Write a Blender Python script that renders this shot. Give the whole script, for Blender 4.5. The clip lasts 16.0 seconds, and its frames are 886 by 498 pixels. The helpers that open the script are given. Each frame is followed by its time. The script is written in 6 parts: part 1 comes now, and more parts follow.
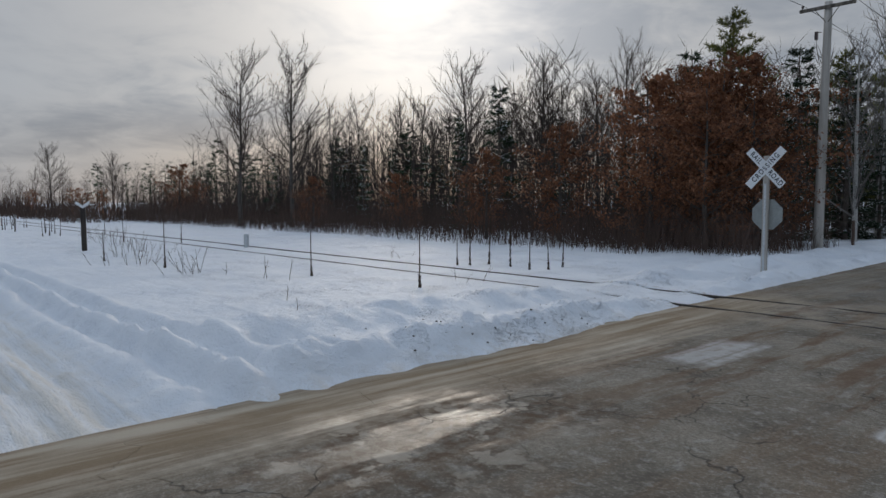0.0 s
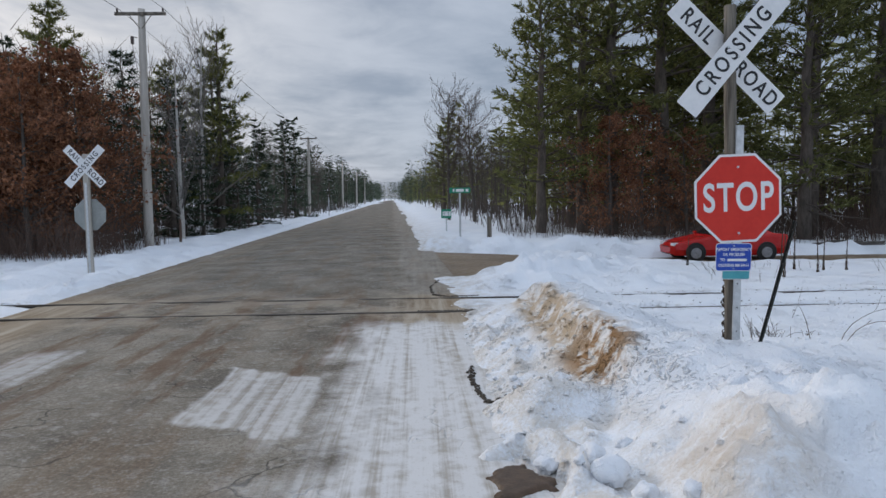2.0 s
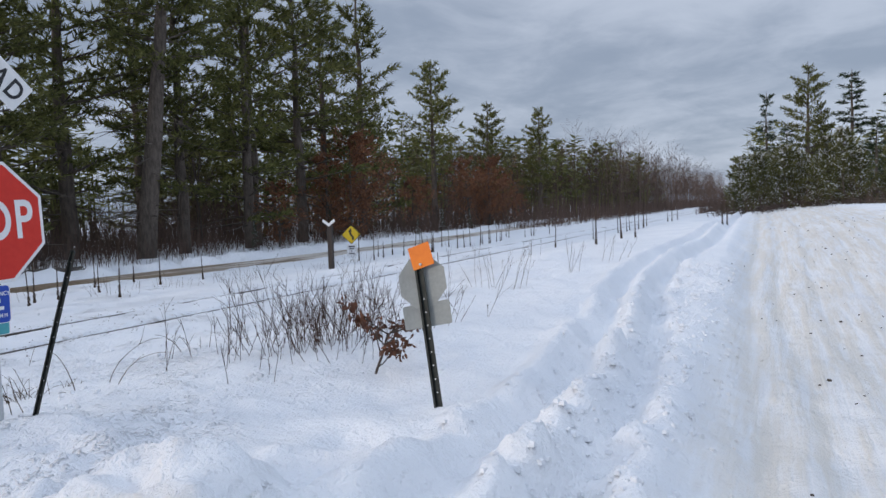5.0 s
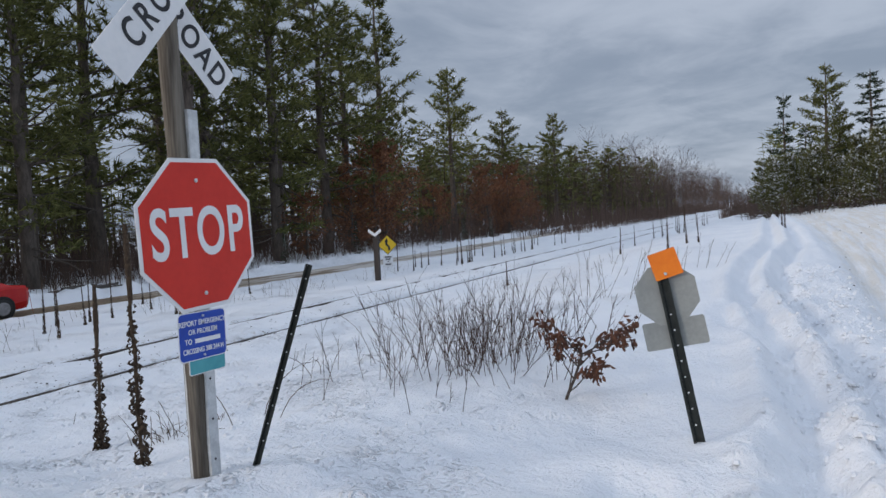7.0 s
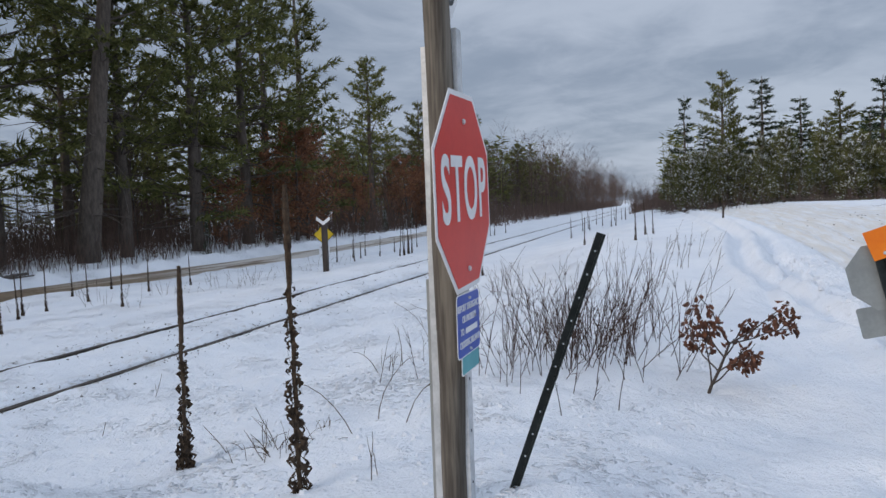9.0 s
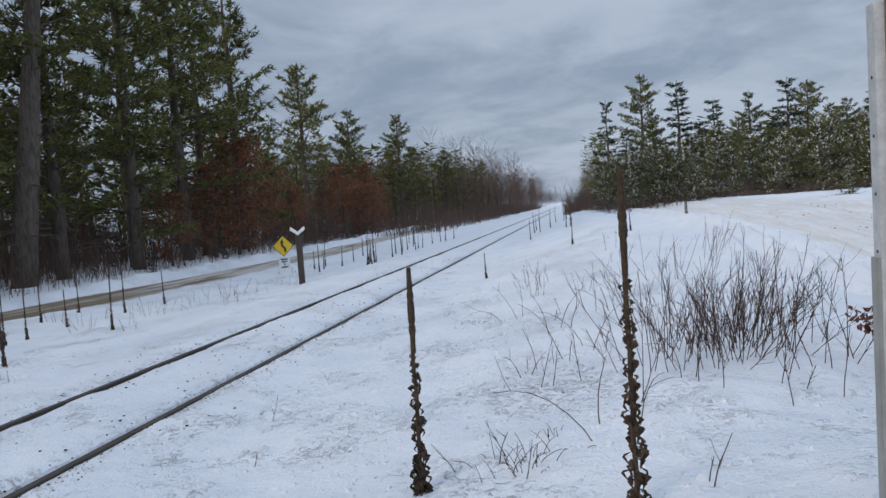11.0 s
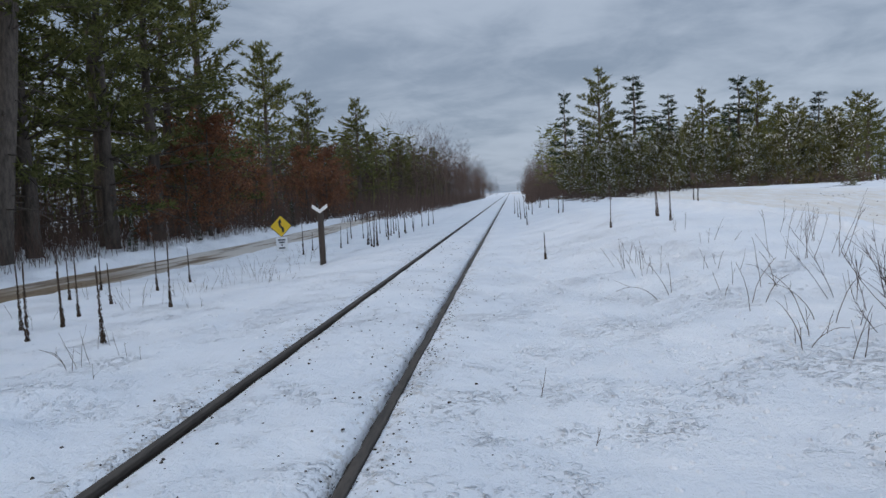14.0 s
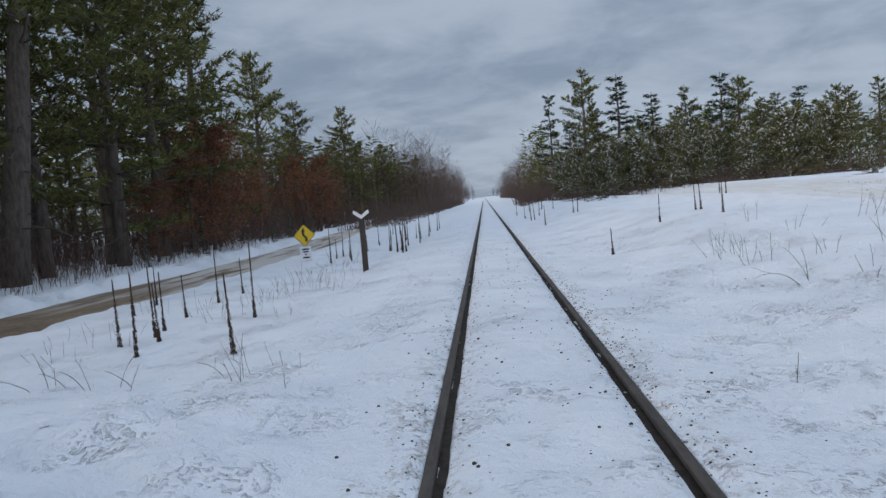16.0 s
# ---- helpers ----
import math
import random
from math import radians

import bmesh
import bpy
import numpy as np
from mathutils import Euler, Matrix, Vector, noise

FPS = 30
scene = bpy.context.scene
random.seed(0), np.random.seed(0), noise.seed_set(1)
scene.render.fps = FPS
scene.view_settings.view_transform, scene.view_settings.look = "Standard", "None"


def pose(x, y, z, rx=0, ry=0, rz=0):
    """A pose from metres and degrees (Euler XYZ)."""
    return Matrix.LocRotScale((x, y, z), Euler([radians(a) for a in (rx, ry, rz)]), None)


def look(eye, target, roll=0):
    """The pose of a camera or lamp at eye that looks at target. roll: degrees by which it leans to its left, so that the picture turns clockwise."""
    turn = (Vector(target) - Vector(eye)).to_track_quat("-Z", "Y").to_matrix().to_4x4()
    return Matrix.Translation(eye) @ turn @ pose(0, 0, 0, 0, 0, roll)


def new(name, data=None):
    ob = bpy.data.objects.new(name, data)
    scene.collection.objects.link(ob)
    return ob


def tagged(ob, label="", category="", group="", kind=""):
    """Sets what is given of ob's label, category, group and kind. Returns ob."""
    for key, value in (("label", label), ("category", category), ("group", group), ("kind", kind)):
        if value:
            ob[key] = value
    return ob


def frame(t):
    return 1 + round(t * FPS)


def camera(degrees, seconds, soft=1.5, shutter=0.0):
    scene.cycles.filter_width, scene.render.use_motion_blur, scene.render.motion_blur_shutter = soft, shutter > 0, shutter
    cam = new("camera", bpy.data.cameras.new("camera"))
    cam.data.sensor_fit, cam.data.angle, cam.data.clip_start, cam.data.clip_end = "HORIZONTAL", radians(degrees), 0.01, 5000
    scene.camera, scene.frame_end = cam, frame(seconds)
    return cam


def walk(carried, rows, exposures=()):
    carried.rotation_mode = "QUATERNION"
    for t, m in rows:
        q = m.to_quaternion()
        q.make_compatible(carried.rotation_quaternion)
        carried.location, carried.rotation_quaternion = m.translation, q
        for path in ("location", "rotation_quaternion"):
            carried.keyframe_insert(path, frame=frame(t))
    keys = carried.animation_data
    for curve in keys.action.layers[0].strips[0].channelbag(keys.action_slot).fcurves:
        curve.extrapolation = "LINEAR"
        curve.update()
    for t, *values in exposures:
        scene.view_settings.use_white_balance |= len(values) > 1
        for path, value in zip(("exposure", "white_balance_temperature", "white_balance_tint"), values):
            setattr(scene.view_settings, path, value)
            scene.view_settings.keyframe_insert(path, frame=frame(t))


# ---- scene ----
cam = camera(65.8, 16.0)
PATH = [
    (0, (0.444, -12.157, 1.892), (-1.061, -10.847, 1.752), -0.2),
    (0.5, (0.465, -12.088, 1.881), (-0.675, -10.451, 1.732), 0.1),
    (1, (0.503, -12.03, 1.883), (-0.249, -10.183, 1.734), 0.6),
    (1.5, (0.601, -11.897, 1.864), (0.254, -9.933, 1.717), 0.0),
    (2, (0.733, -11.685, 1.829), (0.809, -9.692, 1.68), -0.7),
    (2.5, (0.789, -11.775, 1.845), (1.359, -9.865, 1.683), -0.7),
    (3, (0.755, -11.576, 1.832), (1.788, -9.867, 1.721), 0.7),
    (3.5, (0.812, -11.337, 1.812), (2.257, -9.959, 1.698), -0.1),
    (4, (0.959, -11.026, 1.808), (2.671, -9.997, 1.692), 0.0),
    (4.2, (0.978, -10.883, 1.794), (2.739, -9.943, 1.668), 0.5),
    (6.3, (0.866, -9.107, 1.824), (2.684, -8.276, 1.739), -3.8),
    (6.5, (0.888, -8.937, 1.801), (2.705, -8.107, 1.712), -4.4),
    (7, (0.935, -8.49, 1.818), (2.728, -7.609, 1.724), -2.9),
    (7.5, (0.912, -8.005, 1.796), (2.727, -7.167, 1.716), -3.0),
    (8, (0.989, -7.545, 1.776), (2.825, -6.759, 1.663), -2.0),
    (8.5, (0.951, -7.062, 1.742), (2.799, -6.307, 1.633), -1.2),
    (9, (0.933, -6.593, 1.742), (2.833, -5.98, 1.616), -2.0),
    (9.3, (0.966, -6.313, 1.745), (2.874, -5.729, 1.609), -3.3),
    (9.5, (0.958, -6.125, 1.75), (2.879, -5.583, 1.611), -2.4),
    (9.7, (0.92, -5.922, 1.747), (2.85, -5.412, 1.63), -4.6),
    (11.8, (0.758, -3.841, 1.713), (2.728, -3.515, 1.595), -2.5),
    (12, (0.802, -3.642, 1.702), (2.771, -3.313, 1.581), -2.0),
    (12.5, (0.796, -3.164, 1.68), (2.769, -2.862, 1.561), -2.5),
    (13, (0.872, -2.689, 1.673), (2.85, -2.415, 1.557), -3.9),
    (13.5, (0.853, -2.212, 1.643), (2.833, -1.953, 1.529), -3.3),
    (14, (0.885, -1.767, 1.632), (2.868, -1.564, 1.474), -2.7),
    (14.5, (0.902, -1.259, 1.646), (2.89, -1.094, 1.503), -1.1),
    (15, (0.904, -0.743, 1.662), (2.888, -0.57, 1.479), -1.6),
    (15.5, (0.991, -0.216, 1.629), (2.975, -0.033, 1.456), -3.0),
    (16, (0.97, 0.304, 1.602), (2.961, 0.435, 1.46), -4.8),
]
walk(cam, [(t, look(eye, target, roll)) for t, eye, target, roll in PATH],
     exposures=[(0, -0.70, 6500, 10), (1.0, -0.38, 6500, 10), (1.5, -0.12, 6550, 11), (2.5, 0.08, 6650, 13), (3.2, 0.12, 6650, 14), (4.2, 0.18, 6650, 14), (7.0, -0.04, 6650, 13), (9.0, 0.0, 6600, 13), (13.0, -0.06, 6450, 11), (16.0, -0.16, 6450, 11)])


# ---- world ----
SUN_YAW, SUN_EL = 50.0, 16.0
sun_dir = Vector((-math.sin(radians(SUN_YAW)) * math.cos(radians(SUN_EL)),
                  math.cos(radians(SUN_YAW)) * math.cos(radians(SUN_EL)), math.sin(radians(SUN_EL))))
world = bpy.data.worlds.new("overcast_sky")
scene.world = world
world.use_nodes = True


class Nodes:
    """Short hand for a node tree."""

    def __init__(self, tree):
        self.t = tree
        tree.nodes.clear()

    def n(self, kind, ins=(), **props):
        node = self.t.nodes.new(kind)
        for k, v in props.items():
            setattr(node, k, v)
        for k, v in dict(ins).items():
            self.put(node, k, v)
        return node

    def put(self, node, key, v):
        if isinstance(v, bpy.types.NodeSocket):
            self.t.links.new(v, node.inputs[key])
        else:
            node.inputs[key].default_value = v

    def math(self, op, a, b=0.0, clamp=False):
        return self.n("ShaderNodeMath", {0: a, 1: b}, operation=op, use_clamp=clamp).outputs[0]

    def step(self, v, lo, hi, a=0.0, b=1.0):
        return self.n("ShaderNodeMapRange", {0: v, 1: lo, 2: hi, 3: a, 4: b}, interpolation_type="SMOOTHSTEP").outputs[0]

    def mix(self, f, a, b):
        return self.n("ShaderNodeMix", {0: f, 6: a, 7: b}, data_type="RGBA").outputs[2]

    def noise(self, vec, scale, detail=4.0, rough=0.55, dist=0.0):
        return self.n("ShaderNodeTexNoise", {"Vector": vec, "Scale": scale, "Detail": detail, "Roughness": rough, "Distortion": dist}).outputs["Fac"]


def col(r, g, b):
    return (r, g, b, 1.0)


wn = Nodes(world.node_tree)
tc = wn.n("ShaderNodeTexCoord").outputs["Generated"]
sep = wn.n("ShaderNodeSeparateXYZ", {0: tc})
up = wn.math("MAXIMUM", sep.outputs[2], 0.0)
den = wn.math("ADD", up, 0.16)
plane = wn.n("ShaderNodeCombineXYZ", {0: wn.math("DIVIDE", sep.outputs[0], den), 1: wn.math("DIVIDE", sep.outputs[1], den), 2: 0.0}).outputs[0]
big = wn.noise(plane, 0.75, 6, 0.55, 0.4)
fine = wn.noise(plane, 2.6, 6, 0.6, 0.5)
cl = wn.math("ADD", wn.math("MULTIPLY", big, 0.7), wn.math("MULTIPLY", fine, 0.3))
lit = wn.step(cl, 0.38, 0.62)
dot = wn.n("ShaderNodeVectorMath", {0: tc, 1: tuple(sun_dir)}, operation="DOT_PRODUCT").outputs["Value"]
glow = wn.math("POWER", wn.math("MAXIMUM", dot, 0.0), 6.0)
core = wn.math("POWER", wn.math("MAXIMUM", dot, 0.0), 40.0)
cloud = wn.mix(lit, col(0.265, 0.335, 0.44), col(0.445, 0.525, 0.64))
cloud = wn.mix(wn.math("MULTIPLY", glow, wn.step(cl, 0.38, 0.58, 0.35, 0.95)), cloud, col(1.02, 0.98, 0.93))
low = wn.step(up, 0.0, 0.16, 1.0, 0.0)
cloud = wn.mix(wn.math("MULTIPLY", low, wn.math("POWER", wn.math("MAXIMUM", dot, 0.0), 9.0)), cloud, col(0.70, 0.52, 0.38))
hot = wn.n("ShaderNodeVectorMath", {0: cloud, 3: wn.math("ADD", wn.math("MULTIPLY", core, 0.85), wn.step(up, 0.28, 0.80, 1.0, 2.05))}, operation="SCALE").outputs[0]
sky = wn.n("ShaderNodeTexSky", sky_type="NISHITA", sun_disc=False, sun_elevation=radians(SUN_EL), sun_rotation=radians(-SUN_YAW))
bg_sky = wn.n("ShaderNodeBackground", {0: sky.outputs[0], 1: 0.08}).outputs[0]
bg_cloud = wn.n("ShaderNodeBackground", {0: hot, 1: 1.0}).outputs[0]
veil = wn.n("ShaderNodeMixShader", {0: 0.93, 1: bg_sky, 2: bg_cloud}).outputs[0]
wn.n("ShaderNodeOutputWorld", {0: veil})

sun_data = bpy.data.lights.new("sun", "SUN")
sun_data.energy, sun_data.angle, sun_data.color = 1.15, radians(13), (1.0, 0.89, 0.76)
sun = new("sun", sun_data)
sun.matrix_world = look(tuple(sun_dir * 50), (0, 0, 0))


# ---- materials ----
def material(name):
    m = bpy.data.materials.new(name)
    m.use_nodes = True
    return m, Nodes(m.node_tree)


def finish(nd, color, rough=0.7, bump=None, strength=0.4, dist=0.01, metal=0.0, spec=0.5, coat=0.0, thin=0.0):
    ins = {"Base Color": color, "Roughness": rough, "Metallic": metal, "Specular IOR Level": spec, "Coat Weight": coat}
    b = nd.n("ShaderNodeBsdfPrincipled", ins)
    if bump is not None:
        nd.put(b, "Normal", nd.n("ShaderNodeBump", {"Strength": strength, "Distance": dist, "Height": bump}).outputs[0])
    out = b.outputs[0]
    if thin:
        through_leaf = nd.n("ShaderNodeBsdfTranslucent", {"Color": color}).outputs[0]
        out = nd.n("ShaderNodeMixShader", {0: thin, 1: out, 2: through_leaf}).outputs[0]
    nd.n("ShaderNodeOutputMaterial", {0: out})
    return b


def simple(name, a, b, scale=8.0, rough=0.7, bump=0.3, dist=0.005, metal=0.0, stretch=(1, 1, 1), per=0.0, spec=0.4, thin=0.0):
    """Two colours mottled by noise at two scales, with relief; per: how far pieces differ from one another."""
    m, nd = material(name)
    vec = nd.n("ShaderNodeMapping", {0: nd.n("ShaderNodeTexCoord").outputs["Object"], 3: stretch}).outputs[0]
    n1, n2 = nd.noise(vec, scale, 5), nd.noise(vec, scale * 6, 3)
    f = nd.math("ADD", nd.math("MULTIPLY", n1, 0.65), nd.math("MULTIPLY", n2, 0.35))
    c = nd.mix(nd.step(f, 0.32, 0.68), col(*a), col(*b))
    if per:
        rnd = nd.n("ShaderNodeNewGeometry").outputs["Random Per Island"]
        obj = nd.n("ShaderNodeObjectInfo").outputs["Random"]
        k = nd.math("ADD", nd.math("MULTIPLY", rnd, 0.7), nd.math("MULTIPLY", obj, 0.3))
        c = nd.n("ShaderNodeHueSaturation", {"Hue": 0.5, "Saturation": 1.0, "Value": nd.step(k, 0.0, 1.0, 1 - per, 1 + per), "Color": c}).outputs[0]
    finish(nd, c, rough, f, bump, dist, metal, spec, 0.0, thin)
    return m


def snow_material():
    m, nd = material("snow")
    tco = nd.n("ShaderNodeTexCoord").outputs["Object"]
    s = nd.n("ShaderNodeSeparateXYZ", {0: tco})
    x, y = s.outputs[0], s.outputs[1]
    big, mid, fin = nd.noise(tco, 0.7, 4), nd.noise(tco, 3.6, 5, 0.55), nd.noise(tco, 38, 4, 0.7)
    c = nd.mix(nd.step(big, 0.3, 0.7), col(0.755, 0.785, 0.83), col(0.835, 0.855, 0.885))
    # sand thrown up by the plough beside the road
    across = nd.math("ADD", nd.math("ADD", x, nd.math("MULTIPLY", y, 0.035)), 2.15)
    side = nd.math("MAXIMUM", nd.math("MULTIPLY", nd.step(across, 2.9, 3.3), nd.step(across, 3.5, 5.2, 1.0, 0.0)),
                   nd.math("MULTIPLY", nd.step(across, -2.9, -3.3), nd.step(across, -4.3, -3.4)))
    sand = nd.math("MULTIPLY", side, nd.step(nd.math("ADD", nd.math("MULTIPLY", mid, 0.6), nd.math("MULTIPLY", fin, 0.4)), 0.40, 0.60))
    c = nd.mix(nd.math("MULTIPLY", sand, 0.55), c, col(0.50, 0.41, 0.29))
    # brown stain in the cut face of the plough bank
    bx = nd.math("ABSOLUTE", nd.math("SUBTRACT", x, 2.38))
    by = nd.math("ABSOLUTE", nd.math("ADD", y, 3.75))
    band = nd.math("MULTIPLY", nd.step(bx, 0.10, 0.42, 1.0, 0.0), nd.step(by, 1.9, 2.7, 1.0, 0.0))
    hx = nd.math("ABSOLUTE", nd.math("SUBTRACT", x, 2.42))
    hy = nd.math("ABSOLUTE", nd.math("ADD", y, 8.05))
    band = nd.math("MAXIMUM", band, nd.math("MULTIPLY", nd.step(hx, 0.10, 0.6, 0.45, 0.0), nd.step(hy, 0.3, 0.8, 1.0, 0.0)))
    blotch = nd.noise(tco, 3.4, 6, 0.68)
    c = nd.mix(nd.math("MULTIPLY", band, nd.step(blotch, 0.36, 0.58, 0.15, 0.85)), c, col(0.56, 0.43, 0.27))
    deep = nd.math("MULTIPLY", band, nd.step(nd.math("ABSOLUTE", nd.math("ADD", y, 5.7)), 0.3, 1.3, 1.0, 0.3))
    c = nd.mix(nd.math("MULTIPLY", deep, nd.step(blotch, 0.43, 0.53)), c, col(0.27, 0.14, 0.05))
    # grime along the rails and tyre-packed trail
    ry = nd.math("ABSOLUTE", nd.math("SUBTRACT", nd.math("ABSOLUTE", y), 0.78))
    grime = nd.math("MULTIPLY", nd.step(ry, 0.05, 0.42, 1.0, 0.0), nd.step(nd.noise(tco, 9, 6, 0.7), 0.50, 0.68))
    c = nd.mix(nd.math("MULTIPLY", grime, 0.75), c, col(0.33, 0.27, 0.20))
    ty = nd.math("ABSOLUTE", nd.math("ADD", nd.math("SUBTRACT", y, nd.math("MULTIPLY", x, 0.018)), 12.0))
    lines = nd.noise(nd.n("ShaderNodeMapping", {0: tco, 3: (0.05, 1.0, 1.0)}).outputs[0], 7, 5, 0.6)
    packed = nd.step(nd.math("ADD", ty, nd.math("MULTIPLY", mid, 0.6)), 2.0, 2.7, 1.0, 0.0)
    c = nd.mix(nd.math("MULTIPLY", packed, nd.step(lines, 0.35, 0.62, 0.2, 0.75)), c, col(0.68, 0.63, 0.55))
    # fine crumbs of soil
    crumb = nd.math("MULTIPLY", nd.step(nd.noise(tco, 30, 2, 0.5), 0.70, 0.76), nd.step(nd.noise(tco, 0.8, 3), 0.45, 0.7))
    c = nd.mix(nd.math("MULTIPLY", crumb, 0.25), c, col(0.25, 0.20, 0.15))
    trod = nd.math("MULTIPLY", nd.step(nd.noise(tco, 0.9, 4, 0.65), 0.46, 0.66), nd.step(y, -7.5, -6.0))
    lumps = nd.math("MULTIPLY", nd.step(nd.n("ShaderNodeTexVoronoi", {"Vector": nd.n("ShaderNodeVectorMath", {0: tco, 1: nd.n("ShaderNodeTexNoise", {"Vector": tco, "Scale": 6.0, "Detail": 3}).outputs["Color"]}, operation="ADD").outputs[0], "Scale": 7.0}).outputs["Distance"], 0.05, 0.55, 1.0, 0.0), nd.math("ADD", nd.math("MULTIPLY", trod, 0.9), 0.1))
    h = nd.math("ADD", nd.math("ADD", nd.math("ADD", mid, nd.math("MULTIPLY", lumps, 0.85)), nd.math("MULTIPLY", fin, 0.20)), nd.math("MULTIPLY", nd.math("MULTIPLY", packed, lines), 0.8))
    finish(nd, c, 0.6, h, 0.8, 0.10, spec=0.3)
    return m


def road_material():
    m, nd = material("worn_asphalt")
    tco = nd.n("ShaderNodeTexCoord").outputs["Object"]
    s = nd.n("ShaderNodeSeparateXYZ", {0: tco})
    x = nd.math("ADD", s.outputs[0], nd.math("MULTIPLY", s.outputs[1], 0.035))
    y = s.outputs[1]
    along = nd.n("ShaderNodeMapping", {0: tco, 3: (1.0, 0.16, 1.0)}).outputs[0]
    streak, blot = nd.noise(along, 2.2, 5), nd.noise(tco, 0.9, 5, 0.6)
    grit, mid = nd.noise(tco, 85, 3, 0.7), nd.noise(tco, 7, 5, 0.6)
    c = nd.mix(nd.step(blot, 0.3, 0.7), col(0.11, 0.09, 0.068), col(0.30, 0.26, 0.205))
    c = nd.mix(nd.math("MULTIPLY", nd.step(streak, 0.46, 0.66), 0.65), c, col(0.22, 0.155, 0.10))
    c = nd.mix(nd.math("MULTIPLY", nd.step(mid, 0.52, 0.68), 0.5), c, col(0.40, 0.38, 0.34))
    c = nd.mix(nd.math("MULTIPLY", nd.step(grit, 0.35, 0.65), 0.5), c, col(0.11, 0.10, 0.085))
    speck = nd.noise(tco, 34, 4, 0.75)
    c = nd.mix(nd.math("MULTIPLY", nd.step(speck, 0.52, 0.60), 0.4), c, col(0.07, 0.06, 0.05))
    c = nd.mix(nd.math("MULTIPLY", nd.step(speck, 0.46, 0.38), 0.3), c, col(0.46, 0.43, 0.38))
    muddy = nd.math("MULTIPLY", nd.step(nd.noise(along, 1.1, 6, 0.7), 0.50, 0.58), nd.step(nd.math("ABSOLUTE", nd.math("ADD", y, 2.4)), 2.0, 5.5, 0.75, 0.1))
    c = nd.mix(muddy, c, col(0.125, 0.075, 0.045))
    # red-brown mud and a thawed wet patch in the west lane
    spot = nd.n("ShaderNodeVectorMath", {0: nd.n("ShaderNodeMapping", {0: tco, 1: (3.9, 5.1, 0.0), 3: (1.0, 0.6, 1.0)}).outputs[0]}, operation="LENGTH").outputs["Value"]
    near = nd.step(nd.math("ADD", spot, nd.math("MULTIPLY", nd.math("SUBTRACT", blot, 0.5), 1.6)), 0.5, 1.4, 1.0, 0.0)
    c = nd.mix(nd.math("MULTIPLY", near, nd.step(mid, 0.36, 0.56, 0.9, 0.15)), c, col(0.10, 0.062, 0.038))
    c = nd.mix(nd.math("MULTIPLY", nd.math("MULTIPLY", near, nd.step(nd.noise(tco, 1.9, 5, 0.65), 0.54, 0.60)), 0.7), c, col(0.42, 0.37, 0.30))
    # cracks
    warp = nd.n("ShaderNodeVectorMath", {0: tco, 1: nd.n("ShaderNodeTexNoise", {"Vector": tco, "Scale": 1.3, "Detail": 4}).outputs["Color"]}, operation="ADD").outputs[0]
    cell = nd.n("ShaderNodeTexVoronoi", {"Vector": warp, "Scale": 0.62}, feature="DISTANCE_TO_EDGE").outputs["Distance"]
    crack = nd.math("MULTIPLY", nd.step(cell, 0.001, 0.009, 1.0, 0.0), nd.step(nd.noise(tco, 0.7, 2), 0.44, 0.54))
    c = nd.mix(nd.math("MULTIPLY", crack, 0.6), c, col(0.025, 0.022, 0.02))
    # sand along the edges and over the crossing
    lined = nd.noise(nd.n("ShaderNodeMapping", {0: tco, 3: (1.0, 0.07, 1.0)}).outputs[0], 5, 5, 0.65)
    out = nd.math("ABSOLUTE", nd.math("ADD", x, 2.15))
    edge = nd.step(nd.math("ADD", nd.math("ADD", out, nd.math("MULTIPLY", mid, 0.7)), nd.math("MULTIPLY", lined, 1.3)), 3.0, 4.2)
    north = nd.step(y, 0.8, 2.0, 0.85, 0.2)
    c = nd.mix(nd.math("MULTIPLY", edge, north), c, nd.mix(nd.step(lined, 0.40, 0.66), col(0.25, 0.18, 0.11), col(0.46, 0.39, 0.30)))
    cross = nd.math("MULTIPLY", nd.step(nd.math("ABSOLUTE", y), 0.9, 2.6, 1.0, 0.0), nd.step(blot, 0.42, 0.6))
    c = nd.mix(nd.math("MULTIPLY", cross, 0.5), c, col(0.33, 0.27, 0.20))
    # packed snow left in the east lane and in two scraped patches
    ragged = nd.math("ADD", nd.math("MULTIPLY", nd.math("SUBTRACT", blot, 0.5), 2.2), nd.math("MULTIPLY", nd.math("SUBTRACT", streak, 0.5), 1.6))
    lane = nd.math("MULTIPLY", nd.step(nd.math("ADD", x, nd.math("MULTIPLY", ragged, 0.9)), -0.62, 0.12), nd.step(nd.math("ADD", y, ragged), -1.2, -2.2))
    far = nd.math("MULTIPLY", nd.step(nd.math("ADD", x, nd.math("MULTIPLY", ragged, 0.7)), 0.3, 0.7), nd.step(y, 1.0, 1.6))
    px = nd.math("ABSOLUTE", nd.math("ADD", nd.math("ADD", x, nd.math("MULTIPLY", ragged, 0.25)), 3.84))
    py = nd.math("ABSOLUTE", nd.math("ADD", nd.math("ADD", y, nd.math("MULTIPLY", ragged, 0.3)), 4.0))
    patch = nd.math("MULTIPLY", nd.step(px, 0.22, 0.40, 1.0, 0.0), nd.step(py, 0.6, 1.05, 1.0, 0.0))
    qx = nd.math("ABSOLUTE", nd.math("ADD", nd.math("ADD", x, nd.math("MULTIPLY", ragged, 0.22)), 0.98))
    qy = nd.math("ABSOLUTE", nd.math("ADD", nd.math("ADD", y, nd.math("ADD", nd.math("MULTIPLY", ragged, 0.35), nd.math("MULTIPLY", x, 0.45))), 5.75))
